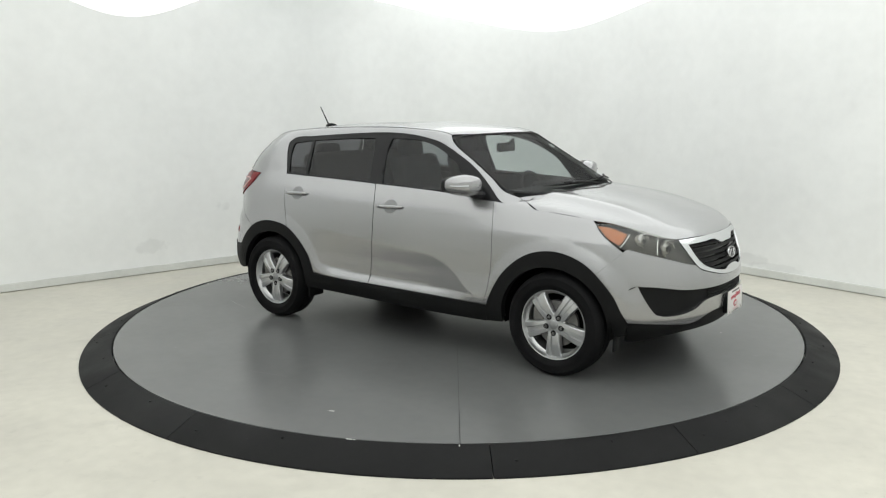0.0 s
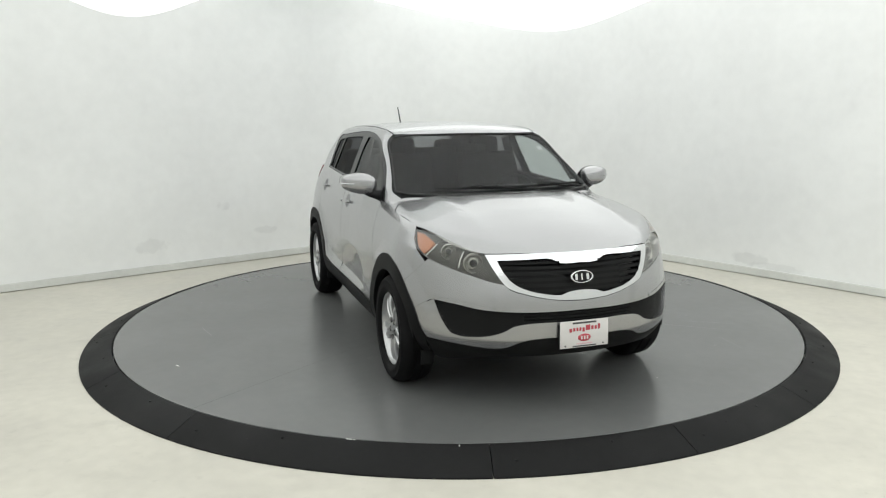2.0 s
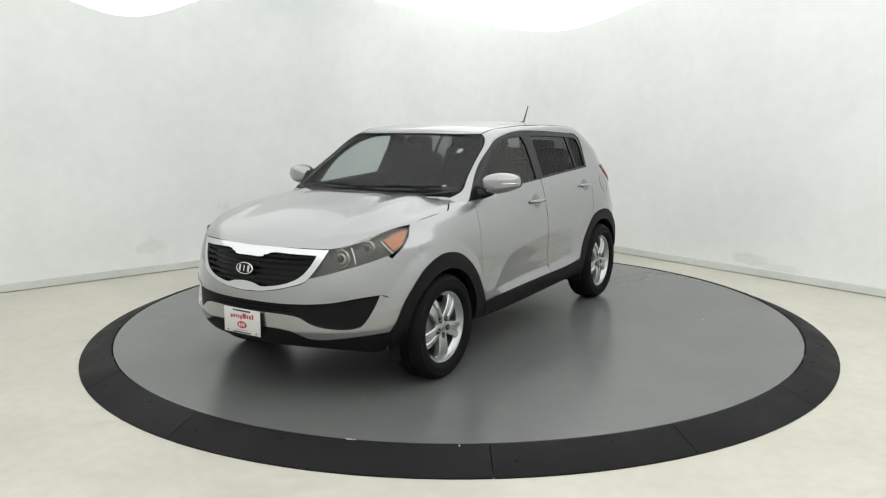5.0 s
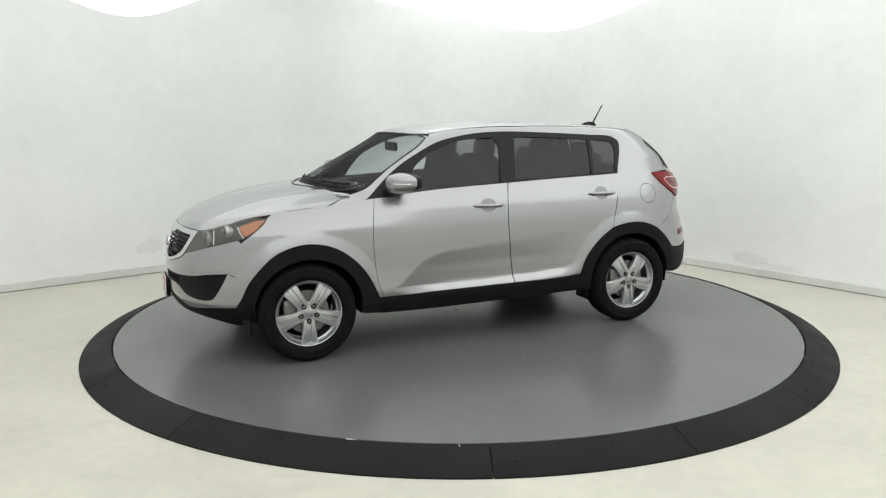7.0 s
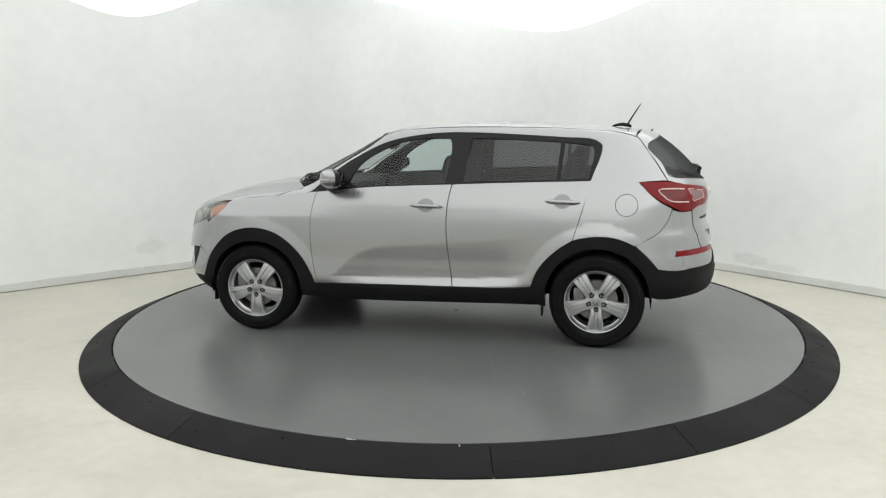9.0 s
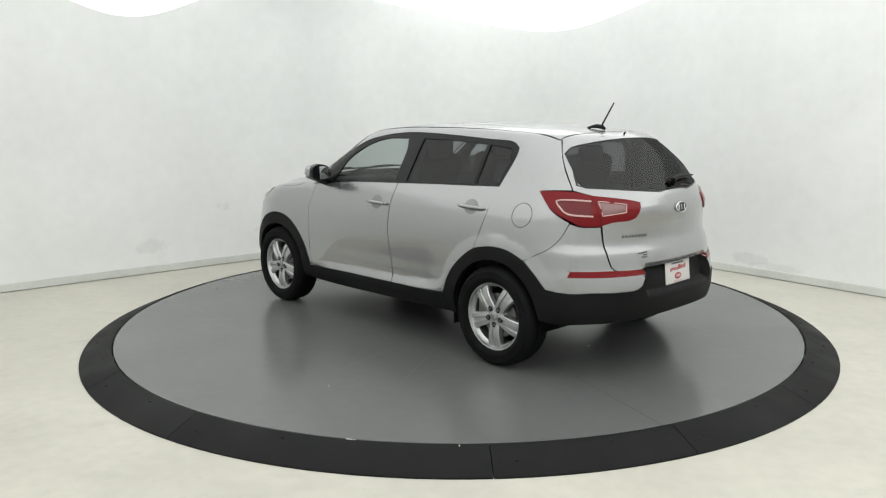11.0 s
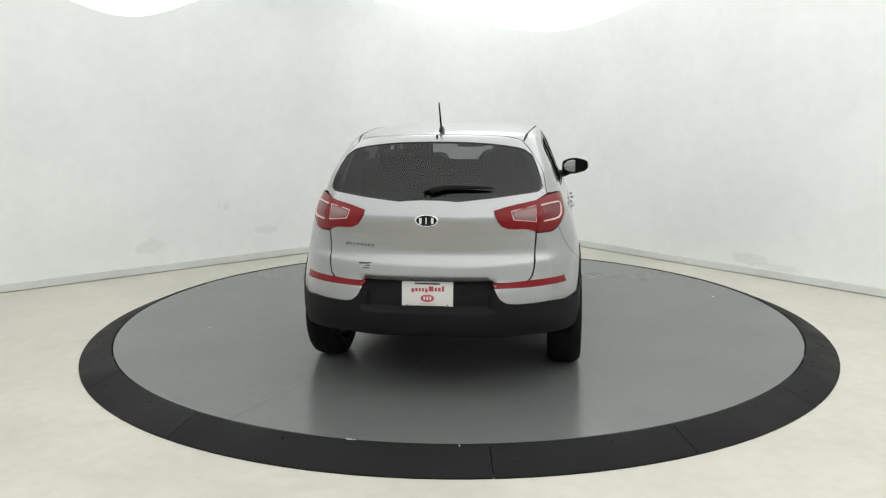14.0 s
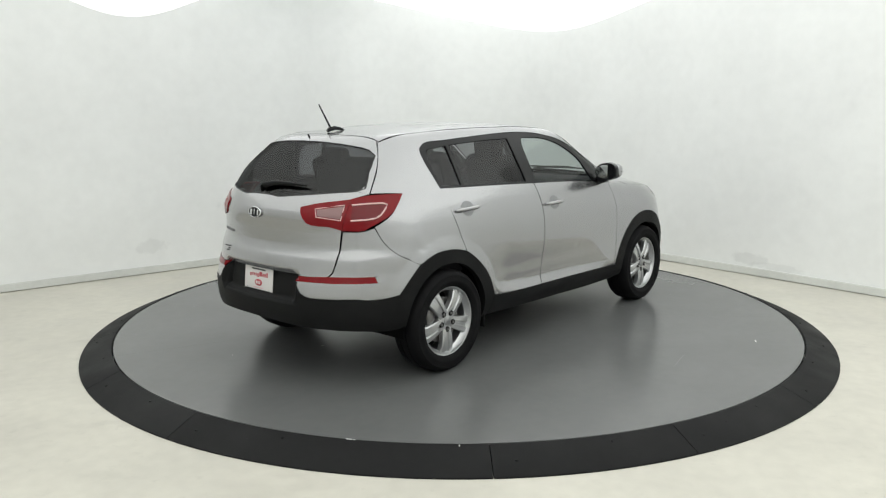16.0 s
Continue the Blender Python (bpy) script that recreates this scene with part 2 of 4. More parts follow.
def cloth_sheet(lo1, hi1, lo2, hi2, n, m):
    """One sheet of cloth, its rim rolled round a wire."""
    bm = bmesh.new()
    grid = [[bm.verts.new((q.x, q.y, cloth_z(q))) for q in (E1 * (lo1 + (hi1 - lo1) * i / n) + E2 * (lo2 + (hi2 - lo2) * j / m) for j in range(m + 1))] for i in range(n + 1)]
    for i in range(n):
        for j in range(m):
            bm.faces.new((grid[i][j], grid[i][j + 1], grid[i + 1][j + 1], grid[i + 1][j])).smooth = True
    return bm


# two lit sheets leave an unlit gap beside the far corner
GAP_LO, GAP_HI, GAP_IN = -.15, 1.35, 1.4
tagged(part("ceiling", join(cloth_sheet(NEAR1, GAP_IN, NEAR2, FAR2, 64, 80), cloth_sheet(GAP_IN, FAR1, NEAR2, GAP_LO, 24, 50), cloth_sheet(GAP_IN, FAR1, GAP_HI, FAR2, 24, 24)), CLOTH, None),
       "white translucent cloth ceiling that sags and glows", "ceiling", kind="structure")
# slab added out of view, leaves the gap between the sheets unlit
bm, lo, hi = prism(room_outline(-.1), 4.0, 4.1)
bm.faces.new(hi), bm.faces.new(lo[::-1])
tagged(part("ceiling_slab", bm, WALL, None), "unseen white slab added above the cloth", "ceiling", kind="structure")

# ---- the turntable: a grey deck that turns inside a black rubber ramp that stands ----
CENTRE, DROP = Vector((0, .077, -.02)), -.086
DECK_R, RAMP_IN, RAMP_OUT = 2.745, 2.752, 2.977
ramp = thing("ramp_ring", "black rubber ramp ring in bolted segments round the turntable", "ramp")
TURN_SEAMS = [-86.5 + 21.6 * k for k in range(16)] + [-86.5 + 360]
for k in range(16):
    a0, a1 = TURN_SEAMS[k] + .05, (TURN_SEAMS[k + 1] if k < 15 else TURN_SEAMS[0] + 360) - .05
    prof = [(RAMP_IN, DROP), (RAMP_IN, -.004), (RAMP_IN + .006, .002), (RAMP_IN + .03, .001), (RAMP_OUT - .012, DROP + .016), (RAMP_OUT, DROP + .008), (RAMP_OUT, DROP)]
    part("ramp_segment", lathe(prof, 20, start=a0, sweep=a1 - a0, closed=True), RUBBER, ramp)
for k in range(32):
    a = radians(-86.5 + 10.8 * k + 2.5)
    r = 2.81 if k % 2 else 2.88
    part("bolt", lathe([(0, .003), (.006, .003), (.008, .001), (.009, -.004)], 10, at=(r * math.cos(a), r * math.sin(a), .002 - (r - RAMP_IN - .03) * .38)), RUBBER, ramp)

CHIP = material("paint_chip", (.5, .5, .48), .6)
for ang, r, w, d in ((-101.8, 2.757, .034, .010), (-101.2, 2.759, .016, .007), (-89.7, 2.778, .006, .022), (-72, 2.80, .010, .006), (-58, 2.84, .012, .007), (-47, 2.80, .010, .006), (-113, 2.86, .010, .006)):
    a = radians(ang)
    m = Matrix.Translation((r * math.cos(a), r * math.sin(a), .0015 - max(0, r - RAMP_IN - .03) * .355)) @ Matrix.Rotation(a + math.pi / 2, 4, "Z") @ Matrix.Rotation(radians(-19 if r > 2.79 else 0), 4, "X")
    part("mark", moved(box(w, d, .003, bevel=.001, seg=1), m), CHIP if r < 2.79 else RUBBER, ramp)
ramp.location = CENTRE
deck = thing("turntable", "round grey painted turntable deck, scuffed and slightly glossy", "turntable")
part("core", lathe([(0, -.004), (DECK_R - .003, -.004), (DECK_R - .003, DROP), (0, DROP)], 128), DECK_GAP, deck)
for a0, a1 in ((-54, 159.3), (159.3, 306)):
    part("deck_plate", lathe([(.02, -.0045), (.02, 0), (DECK_R - .002, 0), (DECK_R, -.002), (DECK_R, -.03)], 90, start=a0 + .05, sweep=a1 - a0 - .10), DECK, deck)
SCUFF = material("scuff", (.05, .05, .05), .6)
rng = random.Random(4)
for k in range(26):
    a, r = rng.uniform(0, 2 * math.pi), rng.uniform(1.3, 2.68)
    n = rng.uniform(.006, .02)
    m = Matrix.Translation((r * math.cos(a), r * math.sin(a), .0006)) @ Matrix.Rotation(rng.uniform(0, 3), 4, "Z") @ Matrix.Diagonal((n * rng.uniform(1, 4), n * .5, 1, 1))
    bm = bmesh.new()
    bmesh.ops.create_circle(bm, cap_ends=True, segments=7, radius=.5)
    for v in bm.verts:
        v.co *= rng.uniform(.5, 1.1)
    bmesh.ops.transform(bm, matrix=m, verts=bm.verts)
    part("scuff", bm, CHIP if k % 4 == 0 else SCUFF, deck)
for x0, y0, x1, y1 in ((-.594, 1.83, -.451, 1.045), (-1.155, 1.711, -.733, .978), (1.354, 1.812, .912, 1.302), (1.20, 1.95, .98, 1.62), (1.75, 1.55, 1.45, 1.60), (-.2, -2.1, .12, -2.04), (-1.9, -.9, -1.55, -1.02)):
    mid, ln = Vector(((x0 + x1) / 2, (y0 + y1) / 2, .0006)), math.hypot(x1 - x0, y1 - y0)
    bm = bmesh.new()
    bmesh.ops.create_circle(bm, cap_ends=True, segments=14, radius=.5)
    for v in bm.verts:
        v.co.y += .9 * math.sin(v.co.x * 5)
    bmesh.ops.transform(bm, matrix=Matrix.Translation(mid) @ Matrix.Rotation(math.atan2(y1 - y0, x1 - x0), 4, "Z") @ Matrix.Diagonal((ln, .005, 1, 1)), verts=bm.verts)
    part("scratch", bm, SCUFF, deck)


# ---- the car's form: x forward, y to its left, z up, in metres ----
def tab(v, xs, ys):
    """Smooth curve through a few heights (monotone cubic)."""
    xs, ys = np.asarray(xs, float), np.asarray(ys, float)
    h, d = np.diff(xs), np.diff(ys) / np.diff(xs)
    m = np.concatenate([[d[0]], np.where(d[1:] * d[:-1] > 0, 2 * d[1:] * d[:-1] / (d[1:] + d[:-1] + 1e-12), 0), [d[-1]]])
    v = np.clip(v, xs[0], xs[-1])
    i = np.clip(np.searchsorted(xs, v) - 1, 0, len(h) - 1)
    s = (v - xs[i]) / h[i]
    return ((1 + 2 * s) * (1 - s) ** 2 * ys[i] + s * (1 - s) ** 2 * h[i] * m[i]
            + s * s * (3 - 2 * s) * ys[i + 1] + s * s * (s - 1) * h[i] * m[i + 1])


def bell(v, c, w):
    return np.exp(-((v - c) / w) ** 2)


HUB_X, HUB_Z, TYRE_R, ARCH_Z = 1.315, 0.320, 0.340, 0.332


def soft_clip(v, k=.04):
    """0 to 1 with both corners eased."""
    return .5 * (1 + np.sqrt(v * v + k * k) - np.sqrt((v - 1) ** 2 + k * k))


def half_width(x, z):
    w = tab(z, [.18, .26, .34, .42, .5, .6, .72, .85, .97, 1.06, 1.13, 1.2, 1.3, 1.43, 1.52, 1.6],
               [.80, .86, .893, .903, .897, .89, .888, .882, .862, .835, .805, .772, .728, .668, .622, .58])
    # the doors' scoop: a crisp upper edge that sweeps up from the front, and a ledge above the sill
    zu = tab(x, [-1.0, -.715, -.46, -.24, .10, .31, .44, .55, .65, .70], [.775, .765, .737, .722, .694, .675, .632, .563, .47, .445])
    zl = tab(x, [-.90, -.83, -.74, -.53, -.24, .65], [.62, .535, .480, .462, .450, .441])
    t = (z - zl) / np.maximum(zu - zl, .01)
    scoop = np.where(z > zl, soft_clip(1 - t, .03), soft_clip((z - zl + .060) / .060, .08))
    w = w - .029 * scoop * np.clip((zu - zl) / .22, 0, 1) * soft_clip((x + .88) / .25) * (x < .70)
    for hx in (HUB_X, -HUB_X):
        r = np.hypot(x - hx, z - ARCH_Z)
        w = w + .018 * soft_clip((.547 - r) / .085, .05) * np.clip((z - .40) / .2, 0, 1)
    return w - .02 * np.clip(-x - .6, 0, 1.4) ** 1.5 * np.clip((z - .8) / .4, 0, 1) - .055 * np.clip(x - .4, 0, 2) * np.clip((z - .88) / .2, 0, 1)


def roof_z(x, y):
    return tab(x, [-2.0, -1.68, -1.49, -1.3, -.82, -.35, .08, .26, .45, .7], [1.47, 1.520, 1.542, 1.559, 1.586, 1.595, 1.575, 1.551, 1.50, 1.40]) - .09 * y * y


def hood_z(x, y):
    z = tab(x, [.8, 1.1, 1.3, 1.54, 1.78, 1.93, 2.03, 2.1, 2.2], [1.165, 1.140, 1.120, 1.082, 1.022, .968, .915, .86, .74])
    return z - .13 * y * y + .014 * bell(np.abs(y), .49, .085) * np.clip((2.0 - x) / .4, 0, 1)


def nose_x(z):
    return tab(z, [.18, .26, .34, .42, .52, .62, .75, .87, .95], [1.98, 2.07, 2.14, 2.168, 2.172, 2.165, 2.135, 2.095, 2.06])


def tail_x(z):
    return tab(z, [.2, .28, .36, .46, .56, .63, .7, .78, .86, .95, 1.05, 1.12, 1.19, 1.3, 1.42, 1.47, 1.53],
               [-2.0, -2.13, -2.18, -2.205, -2.21, -2.20, -2.175, -2.16, -2.13, -2.135, -2.15, -2.125, -2.075, -1.985, -1.855, -1.785, -1.69])


def screen_x(z):
    return tab(z, [.9, 1.12, 1.2, 1.27, 1.39, 1.5, 1.56, 1.62], [1.4, 1.12, .985, .85, .61, .405, .26, .0])


def smooth_max(a, b, k):
    h = np.clip(.5 + .5 * (a - b) / k, 0, 1)
    return b + (a - b) * h + k * h * (1 - h)


def plan(x, y, w, front, lf, nf, rear, lr, nr):
    ry = np.abs(y) / w
    qf, qr = np.clip((x - front + lf) / lf, 0, 9), np.clip((rear + lr - x) / lr, 0, 9)
    a = (qf ** nf + ry ** nf) ** (1 / nf)
    b = (qr ** nr + ry ** nr) ** (1 / nr)
    return .8 * (np.where(x > -.3, a, b) - 1)


def form(p):
    """Negative inside the body, nought on its skin."""
    x, y, z = p[:, 0], p[:, 1], p[:, 2]
    w, rear = half_width(x, z), tail_x(z)
    lr = .7 - .2 * np.clip((z - 1.1) / .2, 0, 1)
    rear = rear + .06 * np.clip((.392 - np.abs(y)) / .03, 0, 1) * np.clip((z - .515) / .03, 0, 1) * np.clip((.70 - z) / .012, 0, 1)
    low = plan(x, y, w, nose_x(z), .75, 2.2, rear, lr, 2.4)
    low = smooth_max(smooth_max(low, z - hood_z(x, y), .05), .2 - z, .05)
    cab = plan(x, y, w, screen_x(z), .40 - .24 * np.clip((z - 1.1) / .4, 0, 1), 2.2, rear, lr, 2.4)
    cab = smooth_max(smooth_max(cab, z - roof_z(x, y), .04), .9 - z, .02)
    return np.minimum(low, cab)


def shoot(o, d, far=3.2, steps=128):
    """The first place on the skin along each ray."""
    o, d = np.asarray(o, float), np.asarray(d, float)
    lo = np.zeros(len(o)); hi = np.full(len(o), np.nan)
    for k in range(1, steps + 1):
        s = far * k / steps
        hit = np.isnan(hi) & (form(o + d * s) < 0)
        hi[hit] = s; lo[hit] = s - far / steps
    miss = np.isnan(hi)
    hi = np.where(miss, far * .6, hi); lo = np.where(miss, far * .6, lo)
    for _ in range(22):
        mid = (lo + hi) / 2
        inside = form(o + d * mid[:, None]) < 0
        hi = np.where(inside, mid, hi); lo = np.where(inside, lo, mid)
    return o + d * hi[:, None], miss


def skin_normal(p, e=.004):
    g = np.stack([form(p + e * np.eye(3)[i]) - form(p - e * np.eye(3)[i]) for i in range(3)], 1)
    return g / (np.linalg.norm(g, axis=1, keepdims=True) + 1e-12)


def chart(kind, a, b, side=1):
    """Rays that carry a flat drawing on to the skin: seen from the side, above, ahead, behind, or fanned round a corner."""
    a, b = np.asarray(a, float), np.asarray(b, float)
    n, u = np.zeros_like(a), np.ones_like(a)
    if kind == "side":
        return np.stack([a, 1.4 * side * u, b], 1), np.stack([n, -side * u, n], 1)
    if kind == "top":
        return np.stack([a, b * side, 2.4 * u], 1), np.stack([n, n, -u], 1)
    if kind == "arc":
        return np.stack([a, 1.4 * side * np.cos(b / .75), 1 + 1.4 * np.sin(b / .75)], 1), np.stack([n, -side * np.cos(b / .75), -np.sin(b / .75)], 1)
    if kind == "front":
        return np.stack([3.2 * u, a * side, b], 1), np.stack([-u, n, n], 1)
    if kind == "rear":
        return np.stack([-3.2 * u, a * side, b], 1), np.stack([u, n, n], 1)
    s = 1 if kind == "nose" else -1
    a = a / 1.2
    c, q = s * np.cos(a), side * np.sin(a)
    return np.stack([s * .9 + 2.4 * c, 2.4 * q, b], 1), np.stack([-c, -q, n], 1)


def to_chart(kind, p):
    x, y, z = p[:, 0], p[:, 1], p[:, 2]
    if kind == "side":
        return np.stack([x, z], 1)
    if kind == "top":
        return np.stack([x, y], 1)
    if kind == "arc":
        return np.stack([x, .75 * np.arctan2(z - 1, np.abs(y))], 1)
    if kind in ("front", "rear"):
        return np.stack([y, z], 1)
    s = 1 if kind == "nose" else -1
    return np.stack([1.2 * np.arctan2(y, s * (x - s * .9)), z], 1)


def on_skin(kind, pts, side=1):
    """Places on the skin of points drawn in one of the charts. Angles of the two fans are in radians."""
    p = np.array(pts, float)
    if kind in ("nose", "tail"):
        p = p * [1.2, 1]
    return shoot(*chart(kind, p[:, 0], p[:, 1], side))[0]


def S(*pts): return on_skin("side", pts)
def T(*pts): return on_skin("top", pts)
def N_(*pts): return on_skin("nose", pts)
def B(*pts): return on_skin("tail", pts)
def F_(*pts): return on_skin("front", pts)
def R_(*pts): return on_skin("rear", pts)


def path(*runs): return np.concatenate(runs)
def flip(p): return p * [1, -1, 1]
def both(half):
    p = np.concatenate([half, flip(half)[::-1]])
    return p[np.linalg.norm(p - np.roll(p, 1, 0), axis=1) > .0015]


def rounded(pts, times=2):
    """Rounds the corners of an outline a little."""
    for _ in range(times):
        nxt = np.roll(pts, -1, 0)
        pts = np.stack([pts * .75 + nxt * .25, pts * .25 + nxt * .75], 1).reshape(-1, pts.shape[1])
    return pts


def dense(pts, step=.03):
    """Smooth closed outline through the points; corners sharper than about 40 degrees stay."""
    n, out = len(pts), []
    for i in range(n):
        p0, p1, p2, p3 = pts[i - 1], pts[i], pts[(i + 1) % n], pts[(i + 2) % n]
        u0, u1, u2 = p1 - p0, p2 - p1, p3 - p2
        l0, l1, l2 = (np.linalg.norm(u) + 1e-9 for u in (u0, u1, u2))
        c1, c2 = u0 @ u1 / (l0 * l1), u1 @ u2 / (l1 * l2)
        m1 = (u0 / l0 + u1 / l1) / 2 * l1 if c1 > .76 else u1
        m2 = (u1 / l1 + u2 / l2) / 2 * l1 if c2 > .76 else u1
        k = max(1, int(l1 / step))
        for s in np.arange(k) / k:
            out.append((1 + 2 * s) * (1 - s) ** 2 * p1 + s * (1 - s) ** 2 * m1 + s * s * (3 - 2 * s) * p2 + s * s * (s - 1) * m2)
    return np.array(out)


def shrink(pts, d):
    """Moves an outline inwards by d."""
    a, b = np.roll(pts, 1, 0), np.roll(pts, -1, 0)
    turn = 1 if np.sum(pts[:, 0] * b[:, 1] - b[:, 0] * pts[:, 1]) > 0 else -1
    e0, e1 = pts - a, b - pts
    e0, e1 = e0 / (np.linalg.norm(e0, axis=1, keepdims=True) + 1e-9), e1 / (np.linalg.norm(e1, axis=1, keepdims=True) + 1e-9)
    n0, n1 = np.stack([-e0[:, 1], e0[:, 0]], 1) * turn, np.stack([-e1[:, 1], e1[:, 0]], 1) * turn
    m = n0 + n1
    return pts + d * m / np.maximum(.5, (m * m).sum(1, keepdims=True) / 2)


def clip(poly, axis, value, keep):
    """Cuts an outline by an upright or level line."""
    out, n = [], len(poly)
    for i in range(n):
        p, q = poly[i], poly[(i + 1) % n]
        a, b = (p[axis] - value) * keep, (q[axis] - value) * keep
        if a >= 0:
            out.append(p)
        if (a > 0 and b < 0) or (a < 0 and b > 0):
            s = a / (a - b)
            out.append((p[0] + s * (q[0] - p[0]), p[1] + s * (q[1] - p[1])))
    return out


def cells(poly, size):
    """Cuts a flat outline into squares of a grid: corner points and faces."""
    pts, faces, known = [], [], {}
    lo, hi = poly.min(0), poly.max(0)
    rows = [tuple(p) for p in poly]
    for i in range(int(math.floor(lo[0] / size)), int(math.ceil(hi[0] / size))):
        col = clip(clip(rows, 0, i * size, 1), 0, (i + 1) * size, -1)
        if len(col) < 3:
            continue
        zs = [p[1] for p in col]
        for j in range(int(math.floor(min(zs) / size)), int(math.ceil(max(zs) / size))):
            c = clip(clip(col, 1, j * size, 1), 1, (j + 1) * size, -1)
            face = []
            for p in c:
                key = (round(p[0], 5), round(p[1], 5))
                if key not in known:
                    known[key] = len(pts)
                    pts.append(p)
                if not face or face[-1] != known[key]:
                    face.append(known[key])
            if face and face[0] == face[-1]:
                face.pop()
            if len(face) >= 3 and len(set(face)) == len(face):
                faces.append(face)
    return np.array(pts), faces


def panel(name, kind, outlines, mat, parent, label="", off=0.0, thick=.014, size=.035, gap=.0022, side=1, curve=True):
    """A pressed sheet that follows the car's skin inside the given outlines, with folded edges."""
    V, NRM, F = [], [], []
    for o in outlines:
        flat = to_chart(kind, o)
        if curve:
            flat = dense(flat)
        if gap:
            flat = shrink(flat, gap)
        pts, faces = cells(flat, size)
        where, _ = shoot(*chart(kind, pts[:, 0], pts[:, 1]))
        nrm = skin_normal(where)
        rim, _ = shoot(*chart(kind, flat[:, 0], flat[:, 1]))
        rn = skin_normal(rim)
        k = len(V)
        V += list(where + nrm * off)
        NRM += list(nrm)
        F += [[i + k for i in f] for f in faces]
        k, m = len(V), len(flat)
        out = np.cross(np.roll(rim, -1, 0) - np.roll(rim, 1, 0), rn)
        out /= np.linalg.norm(out, axis=1, keepdims=True) + 1e-9
        area = np.sum(flat[:, 0] * np.roll(flat[:, 1], -1) - np.roll(flat[:, 0], -1) * flat[:, 1])
        V += list(rim + rn * off) + list(rim + rn * (off - thick))
        NRM += list(out) * 2
        F += [[k + i, k + (i + 1) % m, k + m + (i + 1) % m, k + m + i] for i in range(m)]
    V, NRM = np.array(V), np.array(NRM)
    if side < 0:
        V, NRM = flip(V), flip(NRM)
    fixed = []
    for f in F:
        c = sum(np.cross(V[f[i]] - V[f[0]], V[f[(i + 1) % len(f)]] - V[f[0]]) for i in range(1, len(f)))
        fixed.append(f if c @ NRM[f].sum(0) >= 0 else f[::-1])
    me = bpy.data.meshes.new(name)
    me.from_pydata([tuple(v) for v in V], [], fixed)
    me.polygons.foreach_set("use_smooth", [True] * len(me.polygons))
    me.normals_split_custom_set_from_vertices([tuple(n) for n in NRM])
    return part(name, me, mat, parent, label)


def pair(name, kind, outlines, mat, parent, label="", **more):
    return [panel(name, kind, outlines, mat, parent, label, side=s, **more) for s in (1, -1)]


def lifted(p, off):
    return p + skin_normal(p) * off


# ---- outlines that panels share (the car's left; the right mirrors it) ----
BELT = [(.863, 1.073), (.737, 1.084), (.403, 1.118), (.08, 1.134), (-.246, 1.146), (-.664, 1.162), (-1.07, 1.174), (-1.257, 1.18)]
WINDOW_TOP = [(-1.257, 1.18), (-1.326, 1.396), (-1.325, 1.432), (-1.28, 1.463), (-1.057, 1.483), (-.851, 1.496), (-.641, 1.508), (-.429, 1.517),
              (-.214, 1.519), (-.041, 1.509), (.133, 1.484), (.262, 1.454), (.434, 1.378), (.564, 1.306), (.669, 1.234), (.772, 1.149), (.863, 1.073)]
SEAM_A = [(.810, 1.078), (.838, .928), (.845, .821), (.84, .647), (.814, .474), (.785, .385)]
SEAM_B = [(-.263, .393), (-.247, .507), (-.226, .677), (-.215, .845), (-.222, 1.009), (-.246, 1.146)]
ARCH_FRONT = [(1.785, .39), (1.752, .455), (1.708, .55), (1.648, .63), (1.536, .735), (1.42, .785), (1.30, .80), (1.153, .773), (1.039, .71), (.928, .603), (.861, .496), (.815, .385)]
ARCH_REAR = [(-.842, .414), (-.887, .531), (-.946, .614), (-1.046, .705), (-1.136, .762), (-1.281, .792), (-1.438, .784), (-1.555, .739), (-1.654, .66), (-1.735, .568)]
HOOD_SIDE = [(1.53, .778), (1.41, .790), (1.27, .797), (1.136, .799)]
LAMP_LOW = [(.35, .718), (.44, .742), (.527, .772), (.63, .803), (.74, .838), (.826, .883), (.868, .936), (.888, .986)]
DITCH = [(.30, .572), (.08, .585), (-.40, .588), (-.90, .577), (-1.30, .553), (-1.568, .535)]

car = thing("car", "silver five-door sport utility car on the turntable", "car")


def doors():
    for s in (1, -1):
        d = panel("front_door", "side", [S(*SEAM_A, (.392, .388), (.083, .391), *SEAM_B, *BELT[3:0:-1])], PAINT, car, side=s, gap=.003, size=.014)
        handle(d, -.063, .990, s)
        r = panel("rear_door", "side", [S((-.684, .40), *ARCH_REAR[:5], (-1.197, .966), *BELT[:3:-1], *SEAM_B[::-1])], PAINT, car, side=s, gap=.003, size=.014)
        handle(r, -1.06, 1.034, s)


